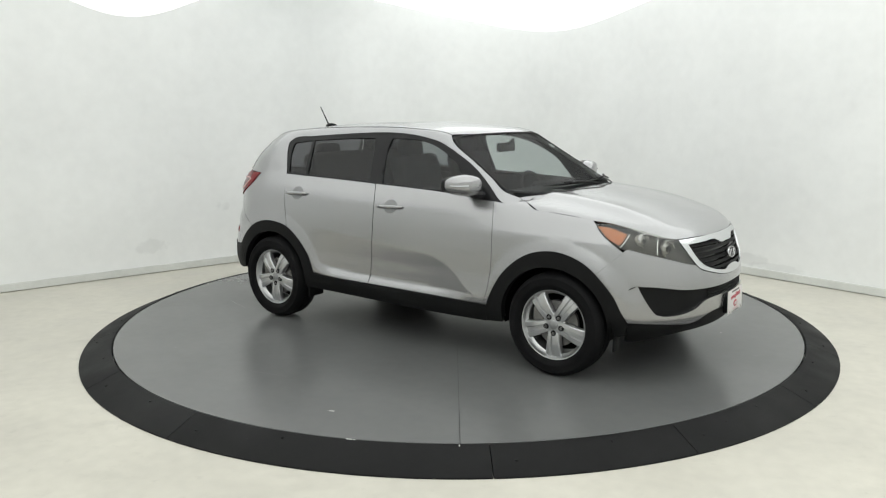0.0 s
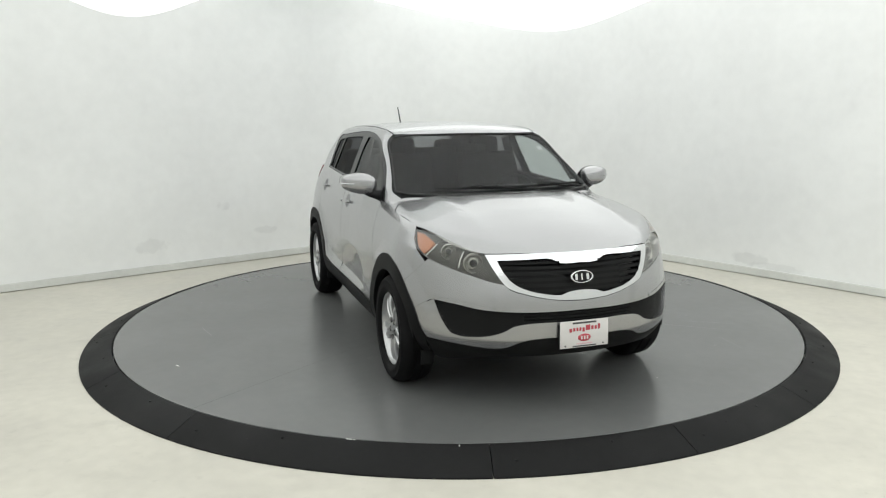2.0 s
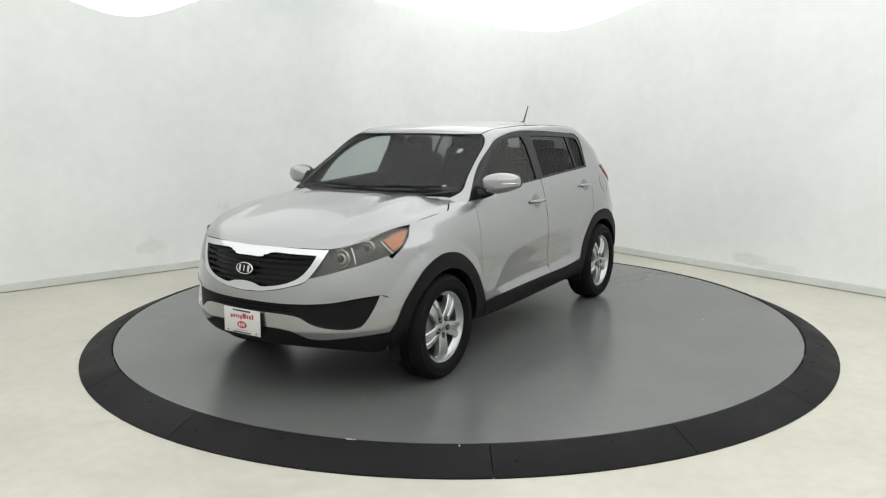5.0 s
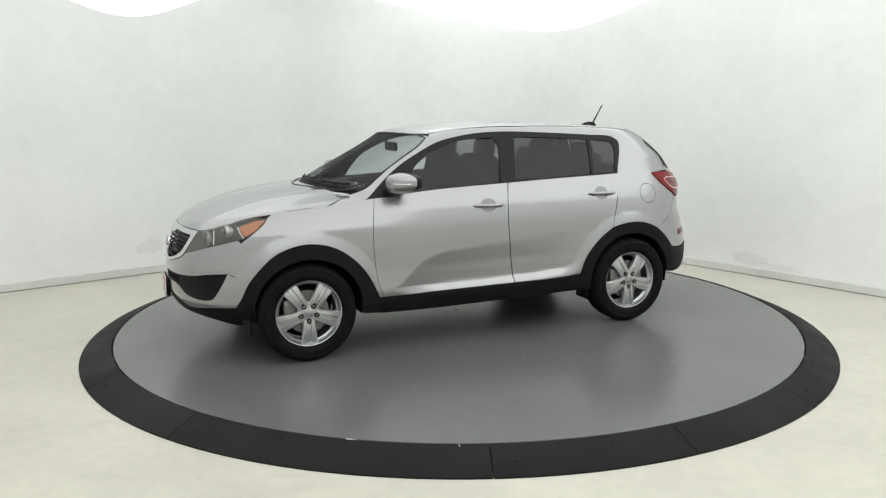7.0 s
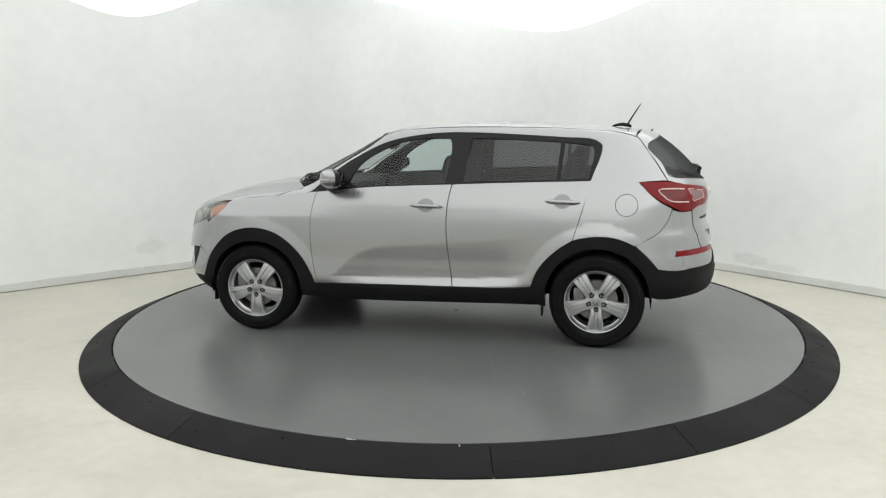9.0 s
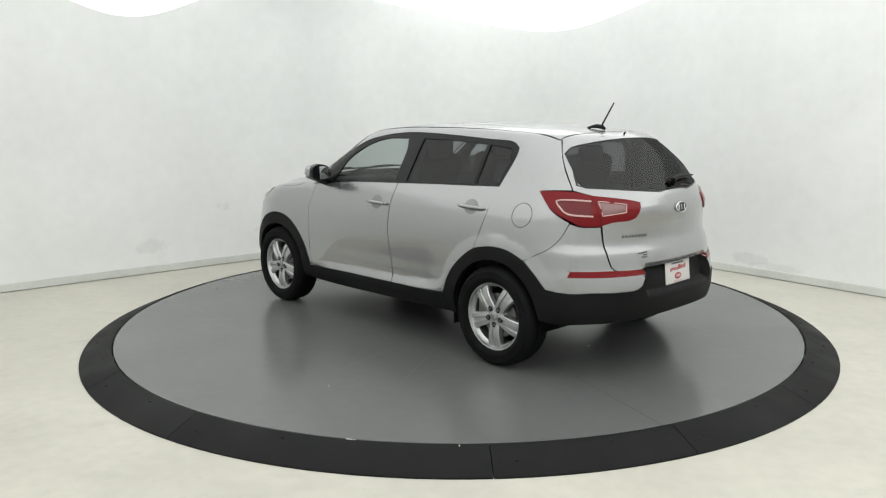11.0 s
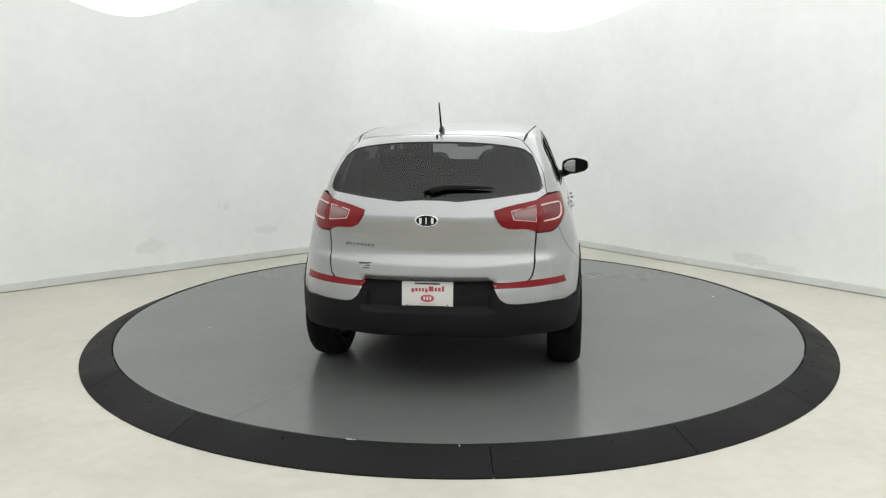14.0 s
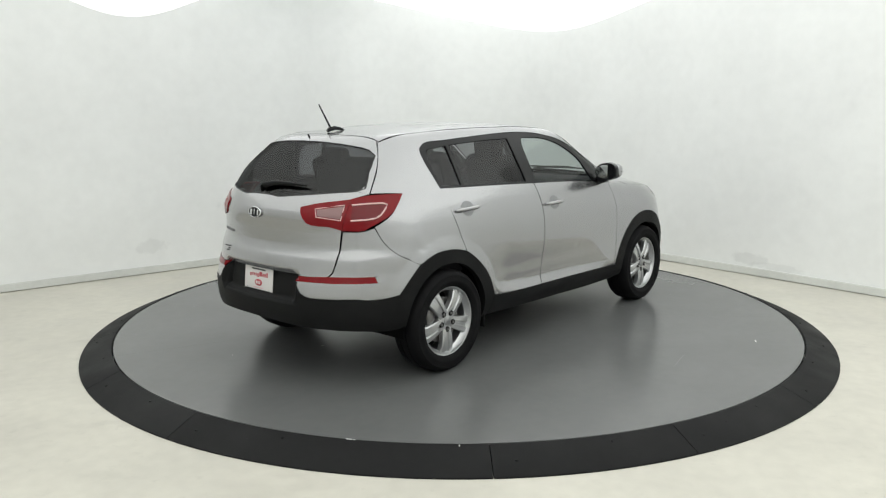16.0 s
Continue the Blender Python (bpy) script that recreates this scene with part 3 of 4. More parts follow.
def handle(door, x, z, s):
    """A bar over a thin disc whose darker silver stands for a cup's shade."""
    a = np.linspace(0, 2 * np.pi, 24, endpoint=False)
    cup = S(*[(x + .005 + .062 * math.cos(t), z + .050 * math.sin(t)) for t in a])
    panel("handle_cup", "side", [cup], CUP_SHADE, door, off=.0012, thick=.004, side=s, gap=0, size=.03)
    c = S((x, z))[0]
    ks = np.linspace(-1, 1, 15)
    pts = [(c[0] + k * .122, c[1] + .030 - .016 * abs(k) ** 3, c[2] + .003 * k) for k in ks]
    bm = tube(pts, .0125, 10, taper=[max(.35, (1 - abs(k) ** 5) ** .5) for k in ks])
    bmesh.ops.transform(bm, matrix=Matrix.Translation(c) @ Matrix.Diagonal((1, .8, 1.15, 1)) @ Matrix.Translation(-Vector(c)), verts=bm.verts)
    bmesh.ops.transform(bm, matrix=Matrix.Diagonal((1, s, 1, 1)), verts=bm.verts)
    if s < 0:
        bmesh.ops.reverse_faces(bm, faces=bm.faces)
    part("handle", bm, PAINT, door)
    if x > -.5:
        lock = lathe([(0, .006), (.009, .005), (.011, .001), (.011, -.012)], 18, "Y", (c[0] - .098, c[1] + .030, c[2] - .002))
        if s < 0:
            lock = moved(lock, Matrix.Diagonal((1, -1, 1, 1)))
            bmesh.ops.reverse_faces(lock, faces=lock.faces)
        part("lock", lock, PAINT, door, "silver key lock")


MIRROR = material("mirror_glass", (.25, .26, .26), .05, 1.0)
# body silver darkened, for the shade inside the handle cups
CUP_SHADE = vary(material("handle_cup_shade", (.26, .262, .268), .4, .8), 5, .95, 1.05)


def windows():
    front = [(.581, 1.116), (.467, 1.29), (.342, 1.374), (.215, 1.433), (.042, 1.471), (-.206, 1.478), (-.222, 1.434), (-.208, 1.25), (-.191, 1.154), (.183, 1.136)]
    rear = [(-.375, 1.478), (-.644, 1.472), (-1.03, 1.452), (-1.009, 1.186), (-.321, 1.166)]
    quarter = [(-1.062, 1.449), (-1.255, 1.428), (-1.272, 1.39), (-1.232, 1.195), (-1.035, 1.187)]
    for s in (1, -1):
        # black frames: two halves round each opening
        def framed(outer, hole):
            o, h = dense(np.array(outer), .04), dense(np.array(hole), .04)
            area = lambda q: np.sum(q[:, 0] * np.roll(q[:, 1], -1) - np.roll(q[:, 0], -1) * q[:, 1])
            if area(o) < 0:
                o = o[::-1]
            if area(h) > 0:
                h = h[::-1]
            h = h[::-1]
            jl, jr = int(h[:, 0].argmin()), int(h[:, 0].argmax())
            il, ir = (int(np.hypot(*(o - h[k]).T).argmin()) for k in (jl, jr))
            run = lambda q, a, b: np.roll(q, -a, 0)[:(b - a) % len(q) + 1]
            return [S(*np.concatenate([run(o, il, ir), run(h, jl, jr)[::-1]])), S(*np.concatenate([run(o, ir, il), run(h, jr, jl)[::-1]]))]
        f1 = framed(BELT[:5] + [(-.292, 1.518)] + WINDOW_TOP[8:-1], front)
        f2 = framed(BELT[4:6] + [(-1.025, 1.174), (-1.046, 1.484)] + WINDOW_TOP[5:8] + [(-.292, 1.518)], rear)
        f3 = framed([(-1.025, 1.174), (-1.07, 1.174)] + WINDOW_TOP[:5] + [(-1.046, 1.484)], quarter)
        w1 = panel("front_side_window", "side", f1, GLOSS, car, "black framed front side window", off=-.004, side=s, gap=0, curve=False)
        panel("pane", "side", [S(*front)], GLASS, w1, "clear glass pane", off=-.012, thick=.004, gap=-.004, side=s)
        w2 = panel("rear_side_window", "side", f2 + f3, GLOSS, car, "black framed rear side window with dark glass", off=-.004, side=s, gap=0, curve=False)
        panel("pane", "side", [S(*rear)], PRIVACY, w2, "dark privacy glass pane", off=-.012, thick=.004, gap=-.004, side=s)
        panel("quarter_pane", "side", [S(*quarter)], PRIVACY, w2, "dark privacy glass quarter pane", off=-.012, thick=.004, gap=-.004, side=s)
    ws = np.concatenate([F_((0, 1.13), (.256, 1.128), (.445, 1.126), (.649, 1.130), (.722, 1.142), (.698, 1.223), (.661, 1.333), (.629, 1.445), (.594, 1.484), (.485, 1.500), (.27, 1.506), (0, 1.508))])
    w = panel("windshield", "front", [both(ws)], SCREEN, car, "clear curved windshield", off=-.003, thick=.006, gap=.004)
    part("seal", tube(lifted(dense(both(ws), .05), .0005), .0055, 6, True), SEAL, w, "black rubber seal")
    rg = R_((0, 1.487), (.268, 1.479), (.446, 1.458), (.54, 1.436), (.59, 1.402), (.621, 1.335), (.645, 1.268), (.658, 1.212), (.63, 1.196), (.502, 1.186), (.362, 1.173), (.227, 1.161), (.168, 1.156), (.112, 1.162), (0, 1.165))
    g = panel("rear_window", "rear", [both(rg)], PRIVACY, car, "dark tinted rear window", off=-.002, thick=.006, gap=.003)
    part("seal", tube(lifted(dense(both(rg), .05), -.002), .005, 6, True), SEAL, g, "black rubber seal")
    return rg


def shell(rg):
    # pillars, roof rail and rear quarter are one pressing
    side_frame = path(S(*WINDOW_TOP[:0:-1]), S((-1.25, 1.176), (-1.197, .966), *ARCH_REAR[4:8]), S((-1.571, .735), (-1.651, .777), (-1.728, .822), (-1.785, .889), (-1.823, .985)),
                      S((-1.702, 1.059), (-1.587, 1.171), (-1.787, 1.180), (-1.661, 1.366), (-1.568, 1.49)), T(*DITCH[::-1]),
                      F_((.606, 1.488), (.64, 1.445), (.672, 1.333), (.708, 1.223), (.736, 1.142)), T((.945, .704), (1.05, .757), (1.136, .803), (1.0, .801)))
    pair("body_side", "arc", [side_frame], PAINT, car, gap=.0014, size=.022)
    panel("roof", "top", [both(path(T((.392, 0), (.375, .3), (.335, .48), *DITCH, (-1.585, .40), (-1.605, .2), (-1.61, 0))))], PAINT, car, gap=.005)
    for s in (1, -1):
        xs = np.linspace(.31, -1.57, 40)
        ys = np.interp(xs, [d[0] for d in DITCH][::-1], [d[1] for d in DITCH][::-1])
        part("roof_moulding", tube(lifted(T(*zip(xs, ys)), -.0085) * [1, s, 1], .010, 8), BLACK, car, "black roof moulding strip")
    for y in (.2, .36):
        for s in (1, -1):
            xs = np.linspace(.1, -1.45, 30)
            part("roof_rib", tube(lifted(T(*[(x, y) for x in xs]), -.009) * [1, s, 1], .012, 8, taper=[min(1, .2 + 3 * min(i, 29 - i) / 29) for i in range(30)]), PAINT, car)
    hood = path(T((2.068, 0), (2.053, .241), (1.971, .514), (1.906, .6), (1.803, .676), (1.672, .727), (1.60, .753), *HOOD_SIDE, (1.05, .752), (.950, .698), (1.01, .60), (1.07, .45), (1.106, .25), (1.12, 0)))
    panel("hood", "top", [both(hood)], PAINT, car)
    panel("cowl", "top", [both(T((1.15, 0), (1.136, .25), (1.10, .45), (1.04, .60), (.975, .70), (.90, .70), (.96, .60), (1.02, .45), (1.06, .25), (1.075, 0)))], BLACK, car, "black plastic cowl below the windshield", off=-.008, gap=0)
    fender = path(S(*SEAM_A, (.812, .385), *ARCH_FRONT[-2:3:-1]), S((1.60, .682), (1.735, .82)), N_((.826, .883), (.868, .936), (.880, .975)), T(*HOOD_SIDE, (1.0, .797)))
    pair("fender", "side", [fender], PAINT, car, gap=.0006, size=.02)
    # tailgate: below, beside and above its window
    low = path(B((0, .693), (.338, .688), (.456, .683), (.487, .715), (.50, .764), (.517, .86), (.525, .965), (.56, 1.15)), S((-1.80, 1.178)), rg[7:])
    gate = panel("tailgate", "rear", [both(low)], PAINT, car, gap=0, thick=.02)
    beside = path(S((-1.795, 1.176), (-1.665, 1.364), (-1.574, 1.488)), rg[3:9])
    pair("gate_pillar", "tail", [beside], PAINT, gate, gap=0, size=.025, off=.0005)
    above = path(T((-1.625, 0), (-1.62, .2), (-1.60, .40)), S((-1.572, 1.488)), rg[3::-1])
    panel("spoiler", "top", [both(above)], PAINT, gate, gap=0, size=.02, off=.001)
    return gate


def bumpers():
    top = path(N_((0, .622), (.116, .63), (.191, .645), (.268, .668), (.337, .696)), N_(*LAMP_LOW[:5]), S((1.735, .82), (1.60, .682)), S(*ARCH_FRONT[3:1:-1]),
               N_((.694, .618), (.584, .606), (.461, .583), (.318, .572), (.189, .569), (0, .570)))
    low = path(S(*ARCH_FRONT[2::-1]), N_((.755, .390), (.68, .386), (.582, .377), (.48, .364), (.40, .357), (.35, .364), (.267, .406), (0, .417), (0, .506), (.278, .501), (.317, .49), (.36, .458), (.42, .435),
               (.487, .424), (.56, .424), (.60, .436), (.635, .485), (.675, .567), (.694, .618)))
    fb = panel("front_bumper", "nose", [both(top), low, flip(low)], PAINT, car, gap=0, size=.03, thick=.03)
    intake = N_((0, .578), (.318, .58), (.461, .592), (.584, .616), (.76, .622), (.71, .5), (.66, .41), (.55, .395), (.47, .395), (.37, .44), (.27, .49), (0, .495))
    panel("intake", "nose", [both(intake)], BLACK, fb, "black plastic lower air intake", off=-.024, gap=0)
    for z in (.552, .531, .512):
        part("intake_slat", tube(lifted(N_(*[(a, z) for a in np.linspace(-.27, .27, 25)]), -.016), .005, 6), BLACK, fb)
    pair("bumper_corner", "nose", [N_((.74, .66), (.84, .60), (.86, .50), (.76, .50), (.735, .60))], PAINT, fb, off=-.002, gap=0, size=.03)
    pair("fog_trim", "nose", [N_((.405, .580), (.584, .607), (.69, .617), (.705, .636), (.585, .628), (.401, .592))], PAINT, fb, "bright silver strip above the intake", off=.003, gap=0, size=.02, thick=.006)
    val = path(N_((0, .412), (.267, .401), (.35, .359), (.40, .352), (.48, .359), (.582, .372), (.68, .381), (.755, .385)), S((1.782, .385), (1.735, .25)), N_((.7, .238), (.54, .268), (.4, .290), (0, .295)))
    panel("valance", "nose", [both(val)], BLACK, fb, "black plastic front valance", off=-.002, gap=.001)
    up = path(S((-1.823, .981)), B((.639, .962), (.533, .96), (.523, .86), (.506, .764), (.493, .715), (.464, .680), (.338, .683), (.30, .683), (.303, .654), (.33, .587), (.357, .567), (.475, .558), (.628, .556)),
              S((-1.93, .552), (-1.80, .556), (-1.735, .568), (-1.654, .66), (-1.571, .735), (-1.651, .777), (-1.728, .822), (-1.785, .889)))
    pair("rear_bumper_skin", "tail", [up], PAINT, car, size=.03)
    lowr = path(B((0, .686), (.30, .686), (.303, .654), (.33, .587), (.357, .567), (.475, .558), (.628, .556)), S((-1.93, .552), (-1.80, .556), (-1.735, .568), (-1.69, .47), (-1.69, .365)),
                B((.80, .352), (.6, .358), (.4, .370), (.2, .384), (0, .388)))
    rb = panel("rear_bumper", "tail", [both(lowr)], BLACK, car, "black plastic lower rear bumper", off=.006, gap=.001, size=.025, thick=.03)
    # set-back black sheet stands for the shadowed underside below the bumper
    under = path(B((0, .396), (.2, .392), (.4, .378), (.6, .366), (.66, .36), (.6, .325), (0, .315)))
    panel("shaded_underside", "tail", [both(under)], BLACK, rb, off=-.06, gap=0)
    refl = path(S((-1.862, .690)), B((.707, .69), (.487, .692), (.299, .684), (.305, .654), (.481, .652), (.718, .65)), S((-1.852, .652)))
    pair("rear_reflector", "tail", [refl], RED, car, "slim red rear reflector", off=.004, gap=.001, size=.02, thick=.01)
    return fb, rb


def cladding():
    for s in (1, -1):
        th = np.radians(np.linspace(170, 8, 26))
        inner = [(1.305 + .372 * math.cos(t), .345 + .352 * math.sin(t)) for t in th]
        ring = S(*(ARCH_FRONT[::-1] + [(1.76, .30), (1.66, .27)] + inner[::-1] + [(.93, .28), (.80, .27)]))
        panel("front_arch_cladding", "side", [ring], BLACK, car, "black plastic wheel arch cladding", off=.005, thick=.05, gap=0, side=s, size=.03)
        inner = [(-1.315 + .372 * math.cos(t), .345 + .362 * math.sin(t)) for t in th]
        ring = S(*(ARCH_REAR + [(-1.735, .37), (-1.69, .36)] + inner + [(-.95, .27), (-.90, .28)]))
        panel("rear_arch_cladding", "side", [ring], BLACK, car, "black plastic wheel arch cladding", off=.005, thick=.05, gap=0, side=s, size=.03)
        panel("sill", "side", [S((.815, .383), (.392, .386), (.083, .389), (-.263, .390), (-.684, .398), (-.842, .412), (-.90, .285), (-.257, .272), (.406, .262), (.80, .268))], BLACK, car, "black plastic sill", off=.008, thick=.06, gap=0, side=s, size=.03)


def lamps():
    hl = path(N_(*LAMP_LOW), N_((.735, .975), (.611, .938), (.528, .908), (.432, .884), (.386, .79)))
    amber = N_((.878, .976), (.826, .895), (.775, .858), (.748, .89), (.718, .930), (.77, .956), (.82, .973))
    for s in (1, -1):
        h = panel("headlight", "nose", [hl], HOUSING, car, "hazy headlight with amber corner", off=-.030, gap=-.004, side=s, size=.025)
        panel("amber_lens", "nose", [amber], AMBER, h, "amber turn signal", off=-.010, gap=.004, side=s, size=.02)
        for a, z, r, m in ((.628, .886, .044, REFLECTOR), (.50, .832, .056, REFLECTOR)):
            c, n = N_((a, z)), None
            n = skin_normal(c)[0] * [1, s, 1]
            c = c[0] * [1, s, 1]
            d = Vector((.94, .30 * s, .12)).normalized()
            bm = lathe([(0, .012), (r * .45, .010), (r * .62, .004), (r * .7, -.002), (r * .86, .004), (r, .010), (r * 1.06, .006), (r * 1.06, -.03)], 28)
            bmesh.ops.transform(bm, matrix=Matrix.Translation(Vector(c) - d * .034) @ d.to_track_quat("Z", "Y").to_matrix().to_4x4(), verts=bm.verts)
            part("projector", bm, m, h, "round projector lens")
            bm = lathe([(r * .84, .010), (r * .93, .016), (r * 1.04, .012), (r * 1.06, .004)], 28)
            bmesh.ops.transform(bm, matrix=Matrix.Translation(Vector(c) - d * .034) @ d.to_track_quat("Z", "Y").to_matrix().to_4x4(), verts=bm.verts)
            part("bezel", bm, REFLECTOR, h)
            bm = lathe([(0, .016), (r * .25, .015), (r * .40, .011), (r * .44, .004)], 24)
            bmesh.ops.transform(bm, matrix=Matrix.Translation(Vector(c) - d * .034) @ d.to_track_quat("Z", "Y").to_matrix().to_4x4(), verts=bm.verts)
            part("bulb_lens", bm, GLOSS, h)
        for nm, run, r in (("amber_divider", ((.771, .851), (.742, .888), (.710, .930)), .006), ("lamp_divider", ((.578, .806), (.572, .85), (.556, .90)), .005)):
            part(nm, tube(lifted(N_(*run), -.020) * [1, s, 1], r, 8), CHROME, h, "bright upright divider")
        panel("lens", "nose", [hl], LENS, h, "hazy clear lens", off=.001, thick=.012, gap=.003, side=s, size=.03).visible_shadow = False
        out = path(S((-1.587, 1.171), (-1.70, 1.172), (-1.790, 1.170)), B((.566, 1.153), (.545, 1.05), (.530, .967), (.639, .967)), S((-1.835, .990), (-1.702, 1.061)))
        inn = B((.566, 1.150), (.388, 1.124), (.312, 1.103), (.316, 1.073), (.347, 1.012), (.377, .996), (.473, .988), (.530, .967), (.545, 1.05))
        t1 = panel("tail_light", "tail", [out], RED, car, "red tail light with a pale light pipe", off=.007, gap=.001, side=s, size=.02, thick=.02)
        t2 = panel("gate_light", "tail", [inn], RED, car, "red inner tail light with a clear lens on the tailgate", off=.007, gap=.001, side=s, size=.02, thick=.02)
        panel("clear_lens", "tail", [B((.538, 1.113), (.40, 1.090), (.408, 1.052), (.527, 1.032))], CLEAR_RED, t2, "pale clear reverse lens", off=.0095, gap=.003, side=s, size=.02, thick=.006)
        part("light_pipe", tube(lifted(dense(B((.538, 1.116), (.395, 1.092), (.405, 1.048), (.525, 1.029)), .02), .009) * [1, s, 1], .0035, 6, True), WHITE_LINE, t2)
        pipe = B((.572, 1.115), (.66, 1.121), (.72, 1.121), (.745, 1.112), (.74, 1.09), (.715, 1.052), (.69, 1.036), (.65, 1.030), (.572, 1.027))
        panel("inner_lens", "tail", [pipe], RED2, t1, "darker red inner lens", off=.0085, gap=.004, side=s, size=.02, thick=.004)
        part("light_pipe", tube(lifted(pipe, .010) * [1, s, 1], .0055, 6), WHITE_LINE, t1, "pale light pipe")


def grille(fb):
    op = [(0, .827), (.096, .829), (.136, .851), (.255, .853), (.392, .85), (.364, .789), (.335, .746), (.306, .718), (.243, .686), (.166, .666), (.104, .659), (.067, .674), (0, .681)]
    band = N_((0, .882), (.205, .883), (.450, .880), (.402, .791), (.358, .722), (.337, .70), (.268, .672), (.191, .649), (.116, .634), (0, .626), *op[::-1])
    g = panel("grille", "nose", [band, flip(band)], CHROME, car, "chrome grille surround with black slats", off=.006, gap=0, size=.02, thick=.03)
    o = N_(*op)
    panel("grille_back", "nose", [both(o)], GLOSS, g, "black grille opening", off=-.035, gap=-.006, size=.03)
    flat = to_chart("nose", both(o))
    for z in (.683, .715, .747, .779, .811, .840):
        cut = clip(clip([tuple(p) for p in flat], 1, z - .009, 1), 1, z + .009, -1)
        if len(cut) > 2:
            q = shoot(*chart("nose", np.array(cut)[:, 0], np.array(cut)[:, 1]))[0]
            panel("slat", "nose", [q], BLACK, g, off=-.006, thick=.022, gap=0, size=.04, curve=False)


def badge(name, at, facing, w, h, parent):
    """An oval badge: chrome rim, black field, three plain upright bars."""
    d = Vector(facing).normalized()
    m = Matrix.Translation(at) @ d.to_track_quat("Z", "Y").to_matrix().to_4x4()
    up = m.to_3x3().inverted() @ Vector((0, 0, 1))
    m = m @ Matrix.Rotation(math.atan2(-up.x, up.y), 4, "Z")
    k = Matrix.Diagonal((w / 2, h / 2, 1, 1))
    bm = lathe([(0, .004), (.86, .004), (.86, 0), (0, 0)], 40)
    bmesh.ops.transform(bm, matrix=m @ k, verts=bm.verts)
    b = part(name, bm, GLOSS, parent, "oval badge with chrome rim and plain bars")
    bm = lathe([(.86, -.004), (.86, .006), (.92, .009), (1, .004), (1, -.004)], 40)
    bmesh.ops.transform(bm, matrix=m @ k, verts=bm.verts)
    part("rim", bm, CHROME, b)
    for x, sx in ((-.036, .016), (-.002, .008), (.034, .016)):
        part("bar", moved(box(sx * w / .14, .036 * h / .07, .003, bevel=.0008, seg=1), m @ Matrix.Translation((x * w / .14, 0, .0055))), CHROME, b)


def number_plate(at, facing, parent, tilt=0):
    """A dealer's plate: white sheet with plain bars for its lettering."""
    d = Vector(facing).normalized()
    m = Matrix.Translation(at) @ d.to_track_quat("Z", "Y").to_matrix().to_4x4()
    up = m.to_3x3().inverted() @ Vector((0, 0, 1))
    m = m @ Matrix.Rotation(math.atan2(-up.x, up.y), 4, "Z") @ Matrix.Rotation(radians(tilt), 4, "X")
    p = part("plate", moved(box(.305, .155, .006, bevel=.0025), m), PLATE_WHITE, parent, "white dealer plate with red bars")
    def bar(w, h, x, y, mat):
        part("bar", moved(box(w, h, .002, bevel=.0006, seg=1), m @ Matrix.Translation((x, y, .0036))), mat, p)
    bar(.15, .010, 0, .064, PLATE_DARK)
    xs = -.098
    for w, h, y in ((.022, .022, .024), (.020, .020, .028), (.018, .020, .028), (.018, .020, .028), (.020, .024, .024), (.034, .030, .034), (.020, .022, .031), (.020, .022, .031), (.020, .030, .035)):
        bar(w - .006, h, xs + w / 2, y, PLATE_RED)
        xs += w + .001
    part("oval", moved(lathe([(0, .002), (.95, .002), (1, 0)], 32), m @ Matrix.Translation((0, -.022, .003)) @ Matrix.Diagonal((.041, .022, 1, 1))), PLATE_RED, p)
    for x in (-.018, 0, .018):
        part("bar", moved(box(.010, .020, .002, bevel=.0006, seg=1), m @ Matrix.Translation((x, -.022, .0056))), PLATE_WHITE, p)
    bar(.10, .008, 0, -.055, PLATE_PINK)
    bar(.15, .007, 0, -.069, PLATE_DARK)
    for x in (-.12, .12):
        part("screw", moved(lathe([(0, .003), (.005, .002), (.006, 0)], 10), m @ Matrix.Translation((x, -.064, .003))), BADGE, p)


